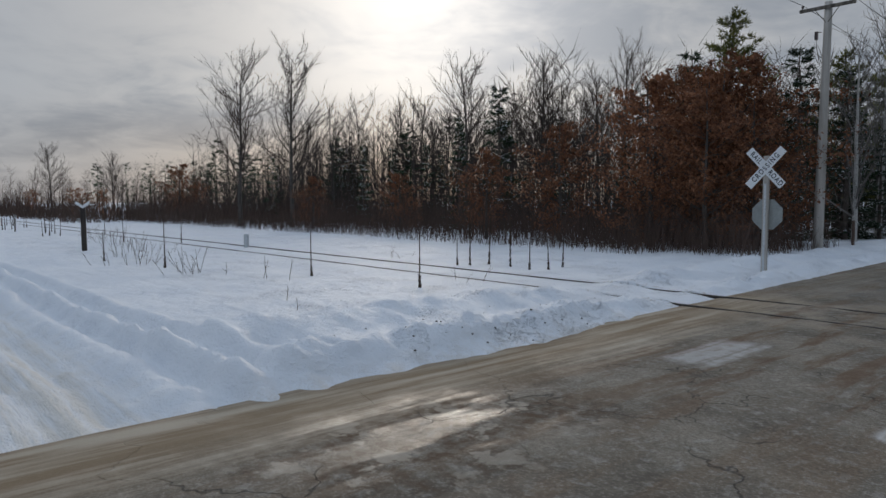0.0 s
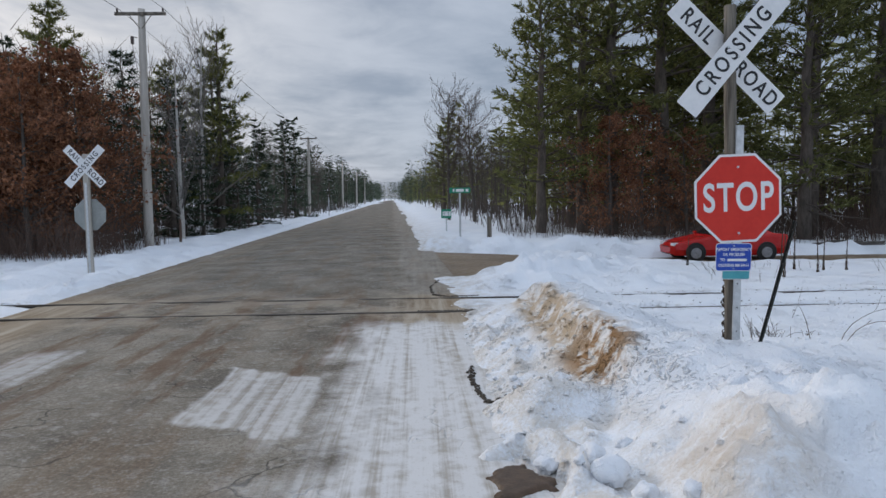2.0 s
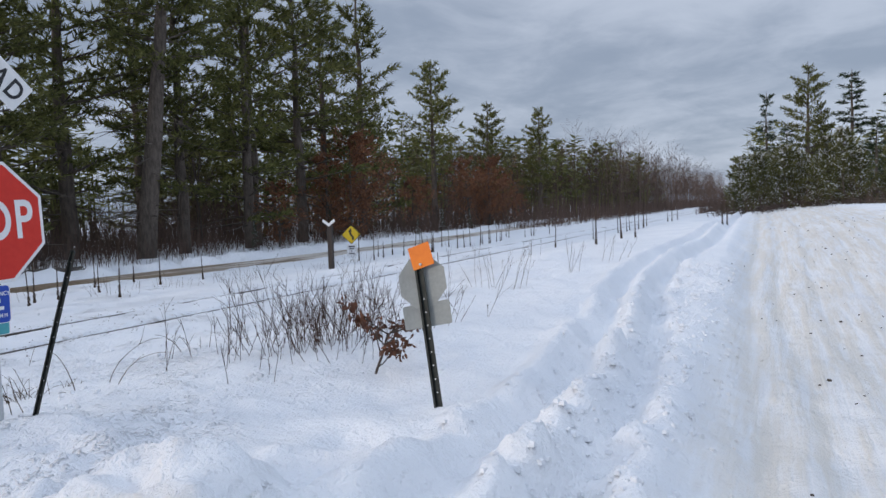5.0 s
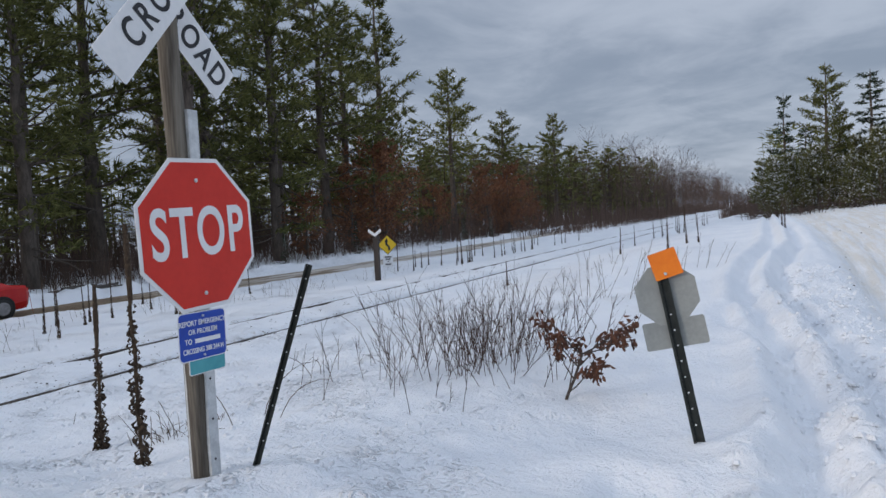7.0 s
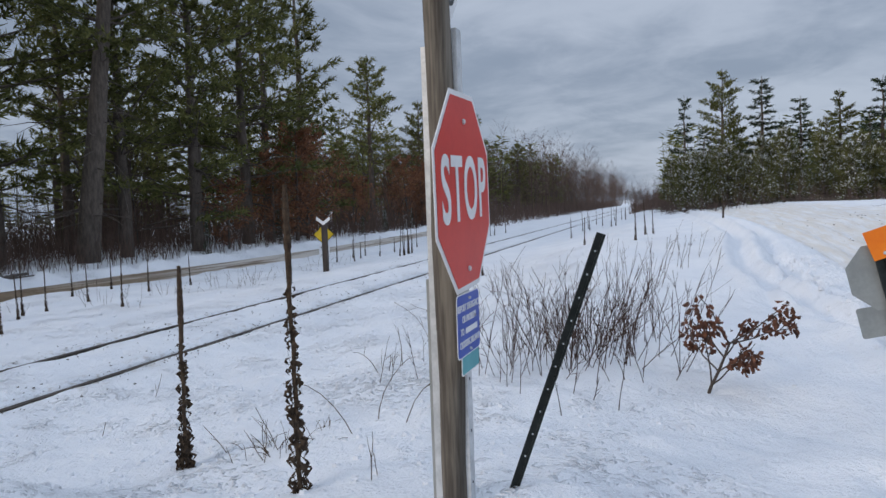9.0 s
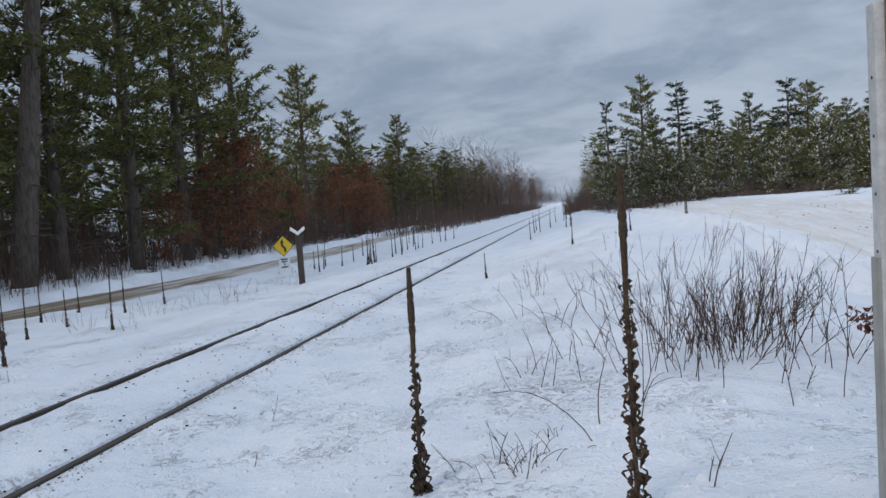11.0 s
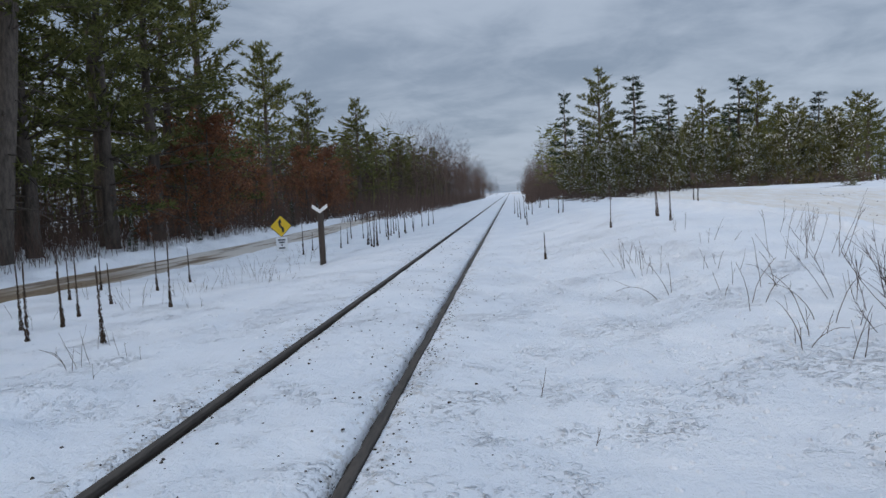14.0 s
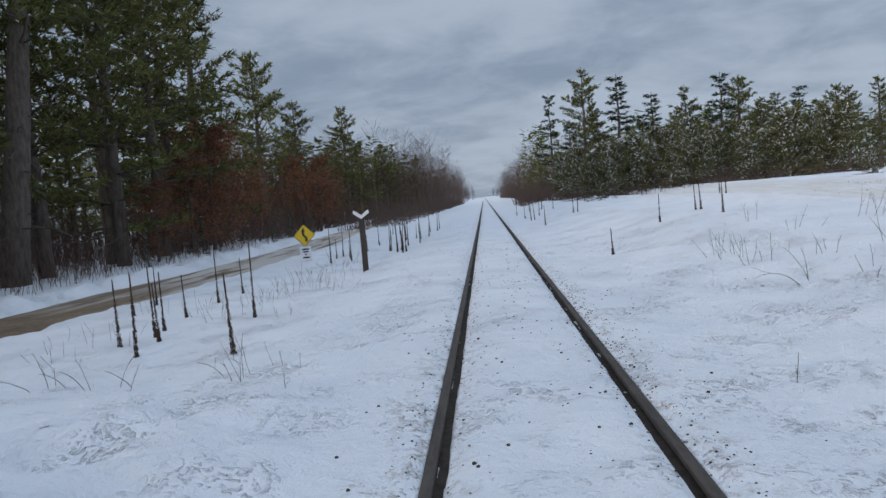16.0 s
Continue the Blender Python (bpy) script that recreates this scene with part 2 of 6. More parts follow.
    patch2 = nd.math("MULTIPLY", nd.step(qx, 0.46, 0.58, 1.0, 0.0), nd.step(qy, 0.86, 0.98, 1.0, 0.0))
    cover = nd.math("MAXIMUM", nd.math("MAXIMUM", lane, nd.math("MULTIPLY", far, 0.1)), nd.math("MAXIMUM", nd.math("MULTIPLY", patch, 0.55), nd.math("MULTIPLY", patch2, 0.75)))
    tyre = nd.n("ShaderNodeMapping", {0: tco, 3: (1.0, 0.018, 1.0)}).outputs[0]
    track = nd.noise(tyre, 8, 5, 0.7)
    cover = nd.math("MULTIPLY", cover, nd.step(track, 0.34, 0.50, 0.80, 1.0))
    snowc = nd.mix(nd.step(nd.math("ADD", nd.math("MULTIPLY", mid, 0.4), nd.math("MULTIPLY", track, 0.6)), 0.36, 0.56), col(0.38, 0.345, 0.30), col(0.62, 0.605, 0.59))
    snowc = nd.mix(nd.math("MULTIPLY", nd.step(speck, 0.58, 0.66), 0.35), snowc, col(0.36, 0.31, 0.25))
    c = nd.mix(cover, c, snowc)
    wet = nd.math("MULTIPLY", nd.step(nd.noise(tco, 0.55, 4, 0.6), 0.50, 0.62), nd.math("SUBTRACT", 1.0, cover))
    pool = nd.math("MULTIPLY", near, nd.step(nd.noise(along, 1.6, 4, 0.6), 0.46, 0.56))
    rough = nd.math("SUBTRACT", 0.95, nd.math("ADD", nd.math("MULTIPLY", wet, 0.22), nd.math("MULTIPLY", pool, 0.45)))
    h = nd.math("ADD", nd.math("MULTIPLY", grit, 0.35), nd.math("ADD", nd.math("MULTIPLY", mid, 0.5), nd.math("MULTIPLY", crack, -1.0)))
    finish(nd, c, rough, h, 0.6, 0.018, spec=0.22)
    return m


def dirt_road_material():
    m, nd = material("wet_dirt")
    tco = nd.n("ShaderNodeTexCoord").outputs["Object"]
    along = nd.n("ShaderNodeMapping", {0: tco, 3: (0.12, 1.0, 1.0)}).outputs[0]
    blot, mid, streak = nd.noise(tco, 0.5, 4), nd.noise(tco, 9, 5), nd.noise(along, 1.6, 5)
    c = nd.mix(nd.step(blot, 0.3, 0.7), col(0.135, 0.088, 0.05), col(0.21, 0.15, 0.09))
    s = nd.n("ShaderNodeSeparateXYZ", {0: tco})
    icy = nd.math("MAXIMUM", nd.math("MULTIPLY", nd.step(streak, 0.50, 0.62), nd.step(s.outputs[0], 15.0, 22.0)), nd.math("MULTIPLY", nd.step(streak, 0.36, 0.50), nd.step(s.outputs[0], 18.0, 26.0)))
    c = nd.mix(nd.math("MULTIPLY", icy, 0.85), c, col(0.60, 0.56, 0.51))
    finish(nd, c, nd.step(mid, 0.3, 0.7, 0.55, 0.9), mid, 0.5, 0.03)
    return m


SNOW, ASPHALT, DIRT = snow_material(), road_material(), dirt_road_material()
SOIL = simple("frozen_soil", (0.03, 0.024, 0.019), (0.075, 0.058, 0.042), 12, 0.9, 0.8, 0.02)
RUST = simple("rail_steel", (0.038, 0.032, 0.028), (0.092, 0.076, 0.063), 9, 0.8, 0.2, metal=0.05, stretch=(0.2, 1, 1))
BARK = simple("grey_bark", (0.055, 0.048, 0.042), (0.125, 0.11, 0.096), 14, 0.9, 0.8, 0.02, stretch=(1, 1, 0.25), per=0.25)
PINE_BARK = simple("pine_bark", (0.055, 0.044, 0.036), (0.13, 0.105, 0.086), 9, 0.9, 0.9, 0.03, stretch=(1, 1, 0.3), per=0.2)
BIRCH_BARK = simple("birch_bark", (0.32, 0.30, 0.27), (0.60, 0.57, 0.53), 6, 0.8, 0.3, 0.01, stretch=(1, 1, 3))
TWIG = simple("twig_bark", (0.055, 0.042, 0.036), (0.10, 0.078, 0.065), 20, 0.9, 0.2, per=0.35)
RED_TWIG = simple("red_brown_twigs", (0.065, 0.042, 0.034), (0.135, 0.088, 0.066), 20, 0.9, 0.2, per=0.4)
NEEDLE = simple("pine_needles", (0.078, 0.088, 0.026), (0.195, 0.195, 0.064), 1.5, 0.75, 0.1, per=0.5, thin=0.4)
NEEDLE_Y = simple("young_pine_needles", (0.085, 0.092, 0.030), (0.175, 0.172, 0.066), 1.5, 0.75, 0.1, per=0.45, thin=0.3)
BIRCH_TWIG = simple("birch_twigs", (0.12, 0.105, 0.095), (0.24, 0.22, 0.20), 20, 0.9, 0.2, per=0.3)
SPRUCE = simple("spruce_needles", (0.016, 0.034, 0.016), (0.042, 0.066, 0.028), 1.5, 0.75, 0.1, per=0.45)
BRUSH_STEM = simple("dark_brush_stems", (0.03, 0.017, 0.012), (0.08, 0.043, 0.029), 20, 0.9, 0.2, per=0.3)
OAK_LEAF = simple("dead_oak_leaves", (0.16, 0.066, 0.034), (0.30, 0.135, 0.068), 2, 0.8, 0.1, per=0.5, thin=0.3)
BUSH_LEAF = simple("curled_brown_leaves", (0.06, 0.022, 0.013), (0.16, 0.066, 0.034), 9, 0.75, 0.2, per=0.45)
STALK = simple("dry_stalk", (0.05, 0.033, 0.022), (0.13, 0.09, 0.058), 30, 0.9, 0.5, 0.004, per=0.35)
WITHERED = simple("withered_mullein", (0.028, 0.018, 0.012), (0.095, 0.063, 0.038), 30, 0.9, 0.5, 0.004, per=0.4)
SEED = simple("mullein_seed_head", (0.03, 0.02, 0.014), (0.095, 0.062, 0.038), 60, 0.95, 1.0, 0.01)
WOOD = simple("weathered_wood", (0.055, 0.045, 0.036), (0.215, 0.19, 0.155), 14, 0.85, 0.7, 0.006, stretch=(1, 1, 0.06))
POLE_WOOD = simple("bleached_pole_wood", (0.36, 0.33, 0.29), (0.54, 0.50, 0.45), 7, 0.85, 0.6, 0.006, stretch=(1, 1, 0.05))
TIMBER = simple("dark_timber", (0.035, 0.028, 0.025), (0.075, 0.06, 0.052), 9, 0.9, 0.6, 0.006, stretch=(1, 1, 0.08))
GALV = simple("galvanised_steel", (0.48, 0.50, 0.51), (0.66, 0.68, 0.69), 16, 0.45, 0.1, metal=0.3)
BACK = simple("bare_aluminium", (0.25, 0.265, 0.255), (0.33, 0.345, 0.33), 5, 0.6, 0.08, metal=0.1)
RED = simple("red_sign_sheeting", (0.56, 0.022, 0.012), (0.64, 0.032, 0.018), 4, 0.42, 0.03)
WHITE = simple("white_sign_sheeting", (0.70, 0.71, 0.72), (0.80, 0.80, 0.80), 5, 0.45, 0.03)
BLACK = simple("black_sign_paint", (0.012, 0.013, 0.015), (0.03, 0.03, 0.034), 10, 0.5, 0.05)
BLUE = simple("blue_sign_sheeting", (0.012, 0.055, 0.36), (0.018, 0.075, 0.43), 6, 0.4, 0.03)
TEAL = simple("teal_sign_sheeting", (0.05, 0.30, 0.35), (0.08, 0.38, 0.42), 6, 0.45, 0.03)
ORANGE = simple("orange_marker", (0.80, 0.17, 0.004), (0.88, 0.22, 0.008), 6, 0.45, 0.03)
YELLOW = simple("yellow_sign_sheeting", (0.70, 0.45, 0.015), (0.78, 0.52, 0.03), 6, 0.42, 0.03)
GREEN = simple("green_sign_sheeting", (0.005, 0.20, 0.12), (0.01, 0.26, 0.15), 6, 0.42, 0.03)
POST_BLACK = simple("dark_green_post_paint", (0.010, 0.014, 0.013), (0.03, 0.036, 0.034), 20, 0.45, 0.3, 0.003, metal=0.3)
CAR_RED = simple("red_car_paint", (0.42, 0.008, 0.008), (0.48, 0.014, 0.012), 2, 0.25, 0.01)
GLASS_DARK = simple("tinted_car_glass", (0.012, 0.014, 0.016), (0.02, 0.022, 0.025), 2, 0.08, 0.0)
TYRE = simple("tyre_rubber", (0.012, 0.012, 0.013), (0.03, 0.029, 0.028), 30, 0.85, 0.3)
RIM = simple("wheel_alloy", (0.20, 0.20, 0.21), (0.32, 0.32, 0.33), 12, 0.35, 0.05, metal=0.7)
LENS = simple("lamp_lens", (0.55, 0.57, 0.60), (0.70, 0.71, 0.72), 10, 0.1, 0.0)
PORCELAIN = simple("brown_insulator", (0.05, 0.035, 0.03), (0.10, 0.07, 0.06), 10, 0.3, 0.0)
CABLE = simple("black_cable", (0.01, 0.01, 0.01), (0.02, 0.02, 0.02), 10, 0.7, 0.0)
CLEAN_SNOW = simple("settled_snow", (0.78, 0.81, 0.86), (0.86, 0.88, 0.91), 3, 0.6, 0.5, 0.03)


# ---- mesh tools ----
class Geo:
    """Collects vertices and faces for one mesh."""

    def __init__(self):
        self.v, self.f = [], []

    def tube(self, pts, radii, sides=5, cap=True):
        base = len(self.v)
        pts = [Vector(p) for p in pts]
        for i, p in enumerate(pts):
            d = (pts[min(i + 1, len(pts) - 1)] - pts[max(i - 1, 0)])
            d = d.normalized() if d.length > 1e-6 else Vector((0, 0, 1))
            a = d.cross(Vector((0.31, 0.95, 0.07)))
            a = a.normalized() if a.length > 1e-3 else d.orthogonal().normalized()
            b = d.cross(a)
            for k in range(sides):
                ang = 2 * math.pi * k / sides
                self.v.append(p + (a * math.cos(ang) + b * math.sin(ang)) * radii[i])
        for i in range(len(pts) - 1):
            for k in range(sides):
                k2 = (k + 1) % sides
                self.f.append((base + i * sides + k, base + i * sides + k2, base + (i + 1) * sides + k2, base + (i + 1) * sides + k))
        if cap:
            self.f.append(tuple(base + k for k in range(sides))[::-1])
            self.f.append(tuple(base + (len(pts) - 1) * sides + k for k in range(sides)))

    def box(self, c, s, m=None):
        base = len(self.v)
        for dz in (-1, 1):
            for dx, dy in ((-1, -1), (1, -1), (1, 1), (-1, 1)):
                p = Vector((c[0] + dx * s[0] / 2, c[1] + dy * s[1] / 2, c[2] + dz * s[2] / 2))
                self.v.append(m @ p if m else p)
        for q in ((3, 2, 1, 0), (4, 5, 6, 7), (0, 1, 5, 4), (1, 2, 6, 5), (2, 3, 7, 6), (3, 0, 4, 7)):
            self.f.append(tuple(base + i for i in q))

    def cone(self, p, d, length, r):
        """A thin tapering twig."""
        base = len(self.v)
        a = d.orthogonal().normalized()
        b = d.cross(a)
        self.v += [p + a * r, p - a * r * 0.5 + b * r * 0.87, p - a * r * 0.5 - b * r * 0.87, p + d * length]
        self.f += [(base, base + 1, base + 3), (base + 1, base + 2, base + 3), (base + 2, base, base + 3)]

    def blade(self, p, d, side, length, width):
        """A narrow leaf or needle spray."""
        base = len(self.v)
        tip = p + d * length
        self.v += [p + side * width, tip, p - side * width]
        self.f.append((base, base + 1, base + 2))

    def prism(self, outline, y0, y1):
        """An outline in x and z, pushed from y0 to y1."""
        base, n = len(self.v), len(outline)
        self.v += [Vector((x, y0, z)) for x, z in outline] + [Vector((x, y1, z)) for x, z in outline]
        self.f.append(tuple(base + i for i in range(n)))
        self.f.append(tuple(base + n + i for i in reversed(range(n))))
        for i in range(n):
            j = (i + 1) % n
            self.f.append((base + i, base + n + i, base + n + j, base + j))

    def mesh(self, name, mat, smooth=False, weld=False):
        me = bpy.data.meshes.new(name)
        me.from_pydata([tuple(v) for v in self.v], [], self.f)
        me.materials.append(mat)
        if smooth:
            me.polygons.foreach_set("use_smooth", [True] * len(me.polygons))
        me.update()
        return me


def part(name, geo, mat, parent=None, label="", smooth=False, bevel=0.0):
    """One mesh object under a thing or a part (or a thing of its own)."""
    me = geo.mesh(name, mat, smooth) if isinstance(geo, Geo) else geo
    if bevel:
        bm = bmesh.new()
        bm.from_mesh(me)
        bmesh.ops.recalc_face_normals(bm, faces=bm.faces)
        bmesh.ops.bevel(bm, geom=[e for e in bm.edges if e.calc_face_angle(0) > 0.6], offset=bevel, segments=2, affect="EDGES", profile=0.6)
        bm.to_mesh(me)
        bm.free()
    ob = new(name, me)
    if parent:
        ob.parent = parent
    if label:
        tagged(ob, label)
    return ob


def empty(name, m, label, category, group=""):
    ob = new(name)
    ob.empty_display_size = 0.2
    ob.matrix_world = m
    return tagged(ob, label, category, group)


def text_mesh(words, size, mat, spacing=1.0, squeeze=1.0, extrude=0.0015, heavy=0.0):
    """Letters of the built-in font as a mesh in x and z, centred, facing -y."""
    cu = bpy.data.curves.new("letters", "FONT")
    cu.body, cu.size, cu.align_x, cu.align_y, cu.extrude, cu.space_character, cu.offset = words, size, "CENTER", "CENTER", extrude, spacing, heavy
    ob = new("letters", cu)
    bpy.context.view_layer.update()
    me = bpy.data.meshes.new_from_object(ob.evaluated_get(bpy.context.evaluated_depsgraph_get()))
    bpy.data.objects.remove(ob)
    me.transform(Matrix.Diagonal((squeeze, 1, 1, 1)))
    me.transform(Matrix.Rotation(radians(90), 4, "X"))
    me.materials.clear()
    me.materials.append(mat)
    return me


# ---- the lie of the land ----
def lattice(x, y, seed):
    xi, yi = np.floor(x).astype(np.int64), np.floor(y).astype(np.int64)
    fx, fy = x - xi, y - yi
    fx, fy = fx * fx * (3 - 2 * fx), fy * fy * (3 - 2 * fy)

    def h(a, b):
        k = (a * 374761393 + b * 668265263 + seed * 974634777) & 0x7FFFFFFF
        k = ((k ^ (k >> 13)) * 1274126177) & 0x7FFFFFFF
        return ((k ^ (k >> 16)) & 0xFFFF) / 65535.0

    return (h(xi, yi) * (1 - fx) + h(xi + 1, yi) * fx) * (1 - fy) + (h(xi, yi + 1) * (1 - fx) + h(xi + 1, yi + 1) * fx) * fy


def fbm(x, y, scale, seed, octaves=4):
    x, y = np.asarray(x, float) * scale, np.asarray(y, float) * scale
    out, amp, tot = 0.0, 1.0, 0.0
    for o in range(octaves):
        out = out + amp * (lattice(x + 1000.3 + 17 * o, y + 1000.7 + 31 * o, seed + o) - 0.5)
        tot += amp
        amp, x, y = amp * 0.5, x * 2.03, y * 2.03
    return out / tot


def sm(a, b, v):
    t = np.clip((v - a) / (b - a), 0, 1)
    return t * t * (3 - 2 * t)


def bell(v, c, w):
    return np.exp(-((v - c) / w) ** 2)


SKEW = -0.035


def road_x(y):
    return -2.15 + SKEW * y


def lane_near(x):
    return np.where(x < 10, 4.2 + 3.4 * sm(2.0, 4.4, x) + 1.7 * sm(3.5, 8.5, x), 9.3) + 0.075 * np.clip(x - 40, 0, 400)


def lane_far(x):
    return lane_near(np.maximum(x, 10.0)) + 3.1 - 1.0 * sm(40, 80, x)


def lane_z(x):
    return -0.05 - 0.33 * sm(0, 9, x) - 0.10 * sm(14, 30, x)


def ground_z(x, y):
    x, y = np.asarray(x, float), np.asarray(y, float)
    n1, n2, n3 = fbm(x, y, 0.35, 3), fbm(x, y, 1.7, 11), fbm(x, y, 6.0, 23, 3)
    u = x - road_x(y)
    east = sm(2.5, 6.0, u)
    z = 0.12 * n1 + 0.10 * n2 + 0.05 * n3
    flat = 1 - sm(1.3, 2.6, np.abs(y))
    z = z * (1 - 0.78 * flat) - 0.007
    # the south side climbs from the track to a broad mound
    west = sm(0.0, -3.0, u)
    z = z + 0.38 * (1 - 0.72 * west) * sm(-1.6, -6.0, y) * (1 - sm(-8.2, -10.5, y) * 0.55)
    z = z + 0.30 * east * sm(8, 18, x) * sm(-2.0, -5.8, y)
    z = z + 0.78 * sm(12, 25, x) * sm(-6.5, -12.5, y) * (1 - 0.6 * sm(50, 110, x))
    # the north side falls to the side lane
    z = z - 0.18 * sm(1.8, 5.0, y) * sm(6, 10, x) - 0.20 * sm(1.8, 4.5, y) * sm(12, 22, x)
    # trail of packed snow, its ruts and the rough berm beside it
    ty = y - 0.018 * x
    z = z - 0.20 * sm(-9.55, -10.1, ty) * (1 - sm(-13.6, -14.4, ty)) * (1 - 0.5 * sm(20, 40, x))
    wob = 0.22 * fbm(x, y * 0, 0.22, 41) + 0.55 * bell(x, 13.5, 4.0)
    for ry, dp in ((-8.72, 0.13), (-9.30, 0.16)):
        z = z - dp * bell(ty, ry + wob, 0.14) + 0.7 * dp * bell(ty, ry + 0.28 + wob, 0.13)
    for ry, dp in ((-10.25, 0.05), (-10.75, 0.045), (-11.35, 0.04), (-12.1, 0.05), (-12.7, 0.05)):
        z = z - dp * bell(ty, ry + 0.4 * wob, 0.10) + 0.6 * dp * bell(ty, ry + 0.22 + 0.4 * wob, 0.10)
    arc = np.hypot(x - 10.5, (y + 9.6) * 1.5)
    z = z - 0.11 * bell(arc, 2.6, 0.16) * (y > -9.0)
    rough = bell(ty, -9.15 + 0.7 * wob, 0.50) * (1 - 0.6 * sm(14, 24, x))
    z = z + rough * (0.34 * np.clip(fbm(x, y, 3.4, 51), -0.12, 0.5) + 0.22 * np.clip(fbm(x, y, 1.1, 53), -0.1, 0.3))
    # banks thrown up by the plough
    crest_w = 0.95 + 0.35 * fbm(y, y * 0, 0.5, 61)
    gap_w = (1 - sm(-8.6, -9.8, y)) * (1 - 0.9 * bell(y, 0.0, 1.3))
    z = z + ((0.16 + 0.25 * fbm(x, y, 0.45, 66) + 0.35 * n2 + 0.2 * n3) * bell(-u - 3.45, crest_w, 0.42) + (0.24 + 0.3 * n2 + 0.1 * n3) * bell(-u - 3.45, crest_w + 1.75, 0.6)) * np.clip(gap_w, 0, 1) * (1 - 0.35 * sm(2, 12, y))
    v = u - 3.15
    cx = 2.60 + 0.22 * fbm(y, y * 0, 0.9, 71) + 0.10 * fbm(y, y * 0, 4.0, 72)
    top = 0.58 + 0.16 * fbm(y, y * 0, 0.7, 73) + 0.12 * n2 + 0.14 * n3 - 0.10 * sm(-2.2, -0.8, y)
    foot = 0.02 + 0.22 * sm(1.25, 2.3, x) + 0.22 * n3 * sm(1.2, 1.6, x) + 0.10 * n2
    cut = foot + (top - foot) * sm(cx - 0.30, cx - 0.02, x + 0.16 * fbm(x, y, 7.0, 75, 3))
    back = top - (top - 0.40 - 0.10 * n2) * sm(cx + 0.05, cx + 1.1, x)
    prof = np.where(x < cx, cut, back)
    span = sm(-6.65, -6.2, y + 0.5 * (x - 2.6)) * (1 - sm(-1.3, -0.55, y)) * sm(1.1, 1.4, x) * (1 - sm(cx + 0.7, cx + 1.5, x))
    z = z + span * (prof - z)
    # the trodden hollow south of it and the broken heap beyond
    hol = (1 - sm(1.9, 2.7, x)) * sm(-6.2, -6.6, y) * (1 - sm(-8.9, -9.6, y)) * sm(0.9, 1.2, x)
    z = z * (1 - 0.75 * hol) + hol * 0.22 * n3
    along = (y + 8.5) - 1.25 * (x - 2.2)
    hd = along / 1.6
    heap = np.where(hd > 0, bell(hd, 0, 0.34), bell(hd, 0, 0.7)) * sm(1.85, 2.5, x) * (1 - sm(3.1, 4.3, x))
    z = z + heap * (0.15 + 0.5 * n2 + 0.22 * n3 + 0.25 * np.clip(fbm(x, y, 2.6, 59, 3), -0.1, 0.3))
    # the broken windrow that runs from the heap to the trail
    wind = bell((y + 8.1) + 0.42 * (x - 3.6), 0, 0.75) * sm(2.2, 3.0, x) * (1 - sm(5.2, 7.2, x))
    broken = np.clip(0.16 - np.abs(fbm(x + 0.3 * n2, y + 0.3 * n3, 1.5, 57, 3)), -0.1, 0.16)
    z = z + wind * (0.9 * broken + 0.20 * fbm(x, y, 3.6, 58, 3))
    span2 = sm(1.4, 2.2, y) * (1 - sm(-1.2, -0.2, y - lane_near(x)))
    z = z + span2 * (0.30 + 0.6 * n2 + 0.15 * n3) * sm(0.5, 2.0, v) * (1 - sm(3.0, 7.0, v))
    # the side lane is cut a little below, with banks
    near, farr = lane_near(x), lane_far(x)
    rag = 0.35 * fbm(x, y, 1.3, 81)
    inlane = sm(near - 0.25, near + 0.25, y + rag) * (1 - sm(farr - 0.25, farr + 0.25, y + rag)) * sm(2.9, 3.2, u)
    bank = bell(y, farr + 0.9, 0.6) * sm(2.9, 4.2, u)
    z = z + bank * (0.32 + 0.5 * n2)
    z = z + 0.25 * sm(farr + 1.0, farr + 4.5, y) * sm(3.5, 6, u) * (x > 0)
    z = z - 0.10 * sm(9, 14, y) * sm(9, 12, x)
    z = z * (1 - inlane) + (lane_z(x) - 0.07) * inlane
    # road bed
    ragr = 0.28 * fbm(x, y, 1.1, 91) + 0.10 * fbm(x, y, 5.0, 93)
    inroad = 1 - sm(3.1, 3.75 + 0.9 * west, np.abs(u) + ragr)
    z = z * (1 - inroad) - 0.10 * inroad
    # a thawed hole in the packed snow
    hr = np.hypot(x - 1.38, (y + 7.35) * 0.75) + 0.10 * n2 + 0.25 * n3
    z = z - 0.25 * (1 - sm(0.17, 0.25, hr)) + 0.13 * bell(hr, 0.36, 0.07) * sm(1.25, 1.5, x + 0.6 * (y + 7.35))
    # snow heaped between and outside the rails
    off = sm(2.2, 3.4, x)
    edge_n = 0.06 * fbm(x, y, 1.6, 104) + 0.05 * n3
    z = z + off * (0.055 + 0.10 * n2) * (1 - sm(0.50, 0.66, np.abs(y) + edge_n)) + off * 0.035 * sm(0.80, 0.92, np.abs(y) + edge_n) * (1 - sm(1.2, 2.0, np.abs(y)))
    # bare slots along both rails
    slot = np.minimum(np.abs(y - 0.695 + 0.03 * fbm(x, y, 2.5, 101)), np.abs(y + 0.695 - 0.03 * fbm(x, y, 2.5, 102)))
    z = z - 0.11 * (1 - sm(0.018, 0.048, slot))
    under = np.minimum(np.abs(y - 0.755), np.abs(y + 0.755))
    z = np.where(under < 0.034, np.minimum(z, -0.09), z)
    # a low mound round the crossing sign, a slight hollow by the trail sign
    z = z + 0.13 * bell(np.hypot(x - 3.55, y + 5.95), 0, 0.7) - 0.105 * bell(x, 5.8, 1.2) * bell(y, -7.6, 1.2)
    return z


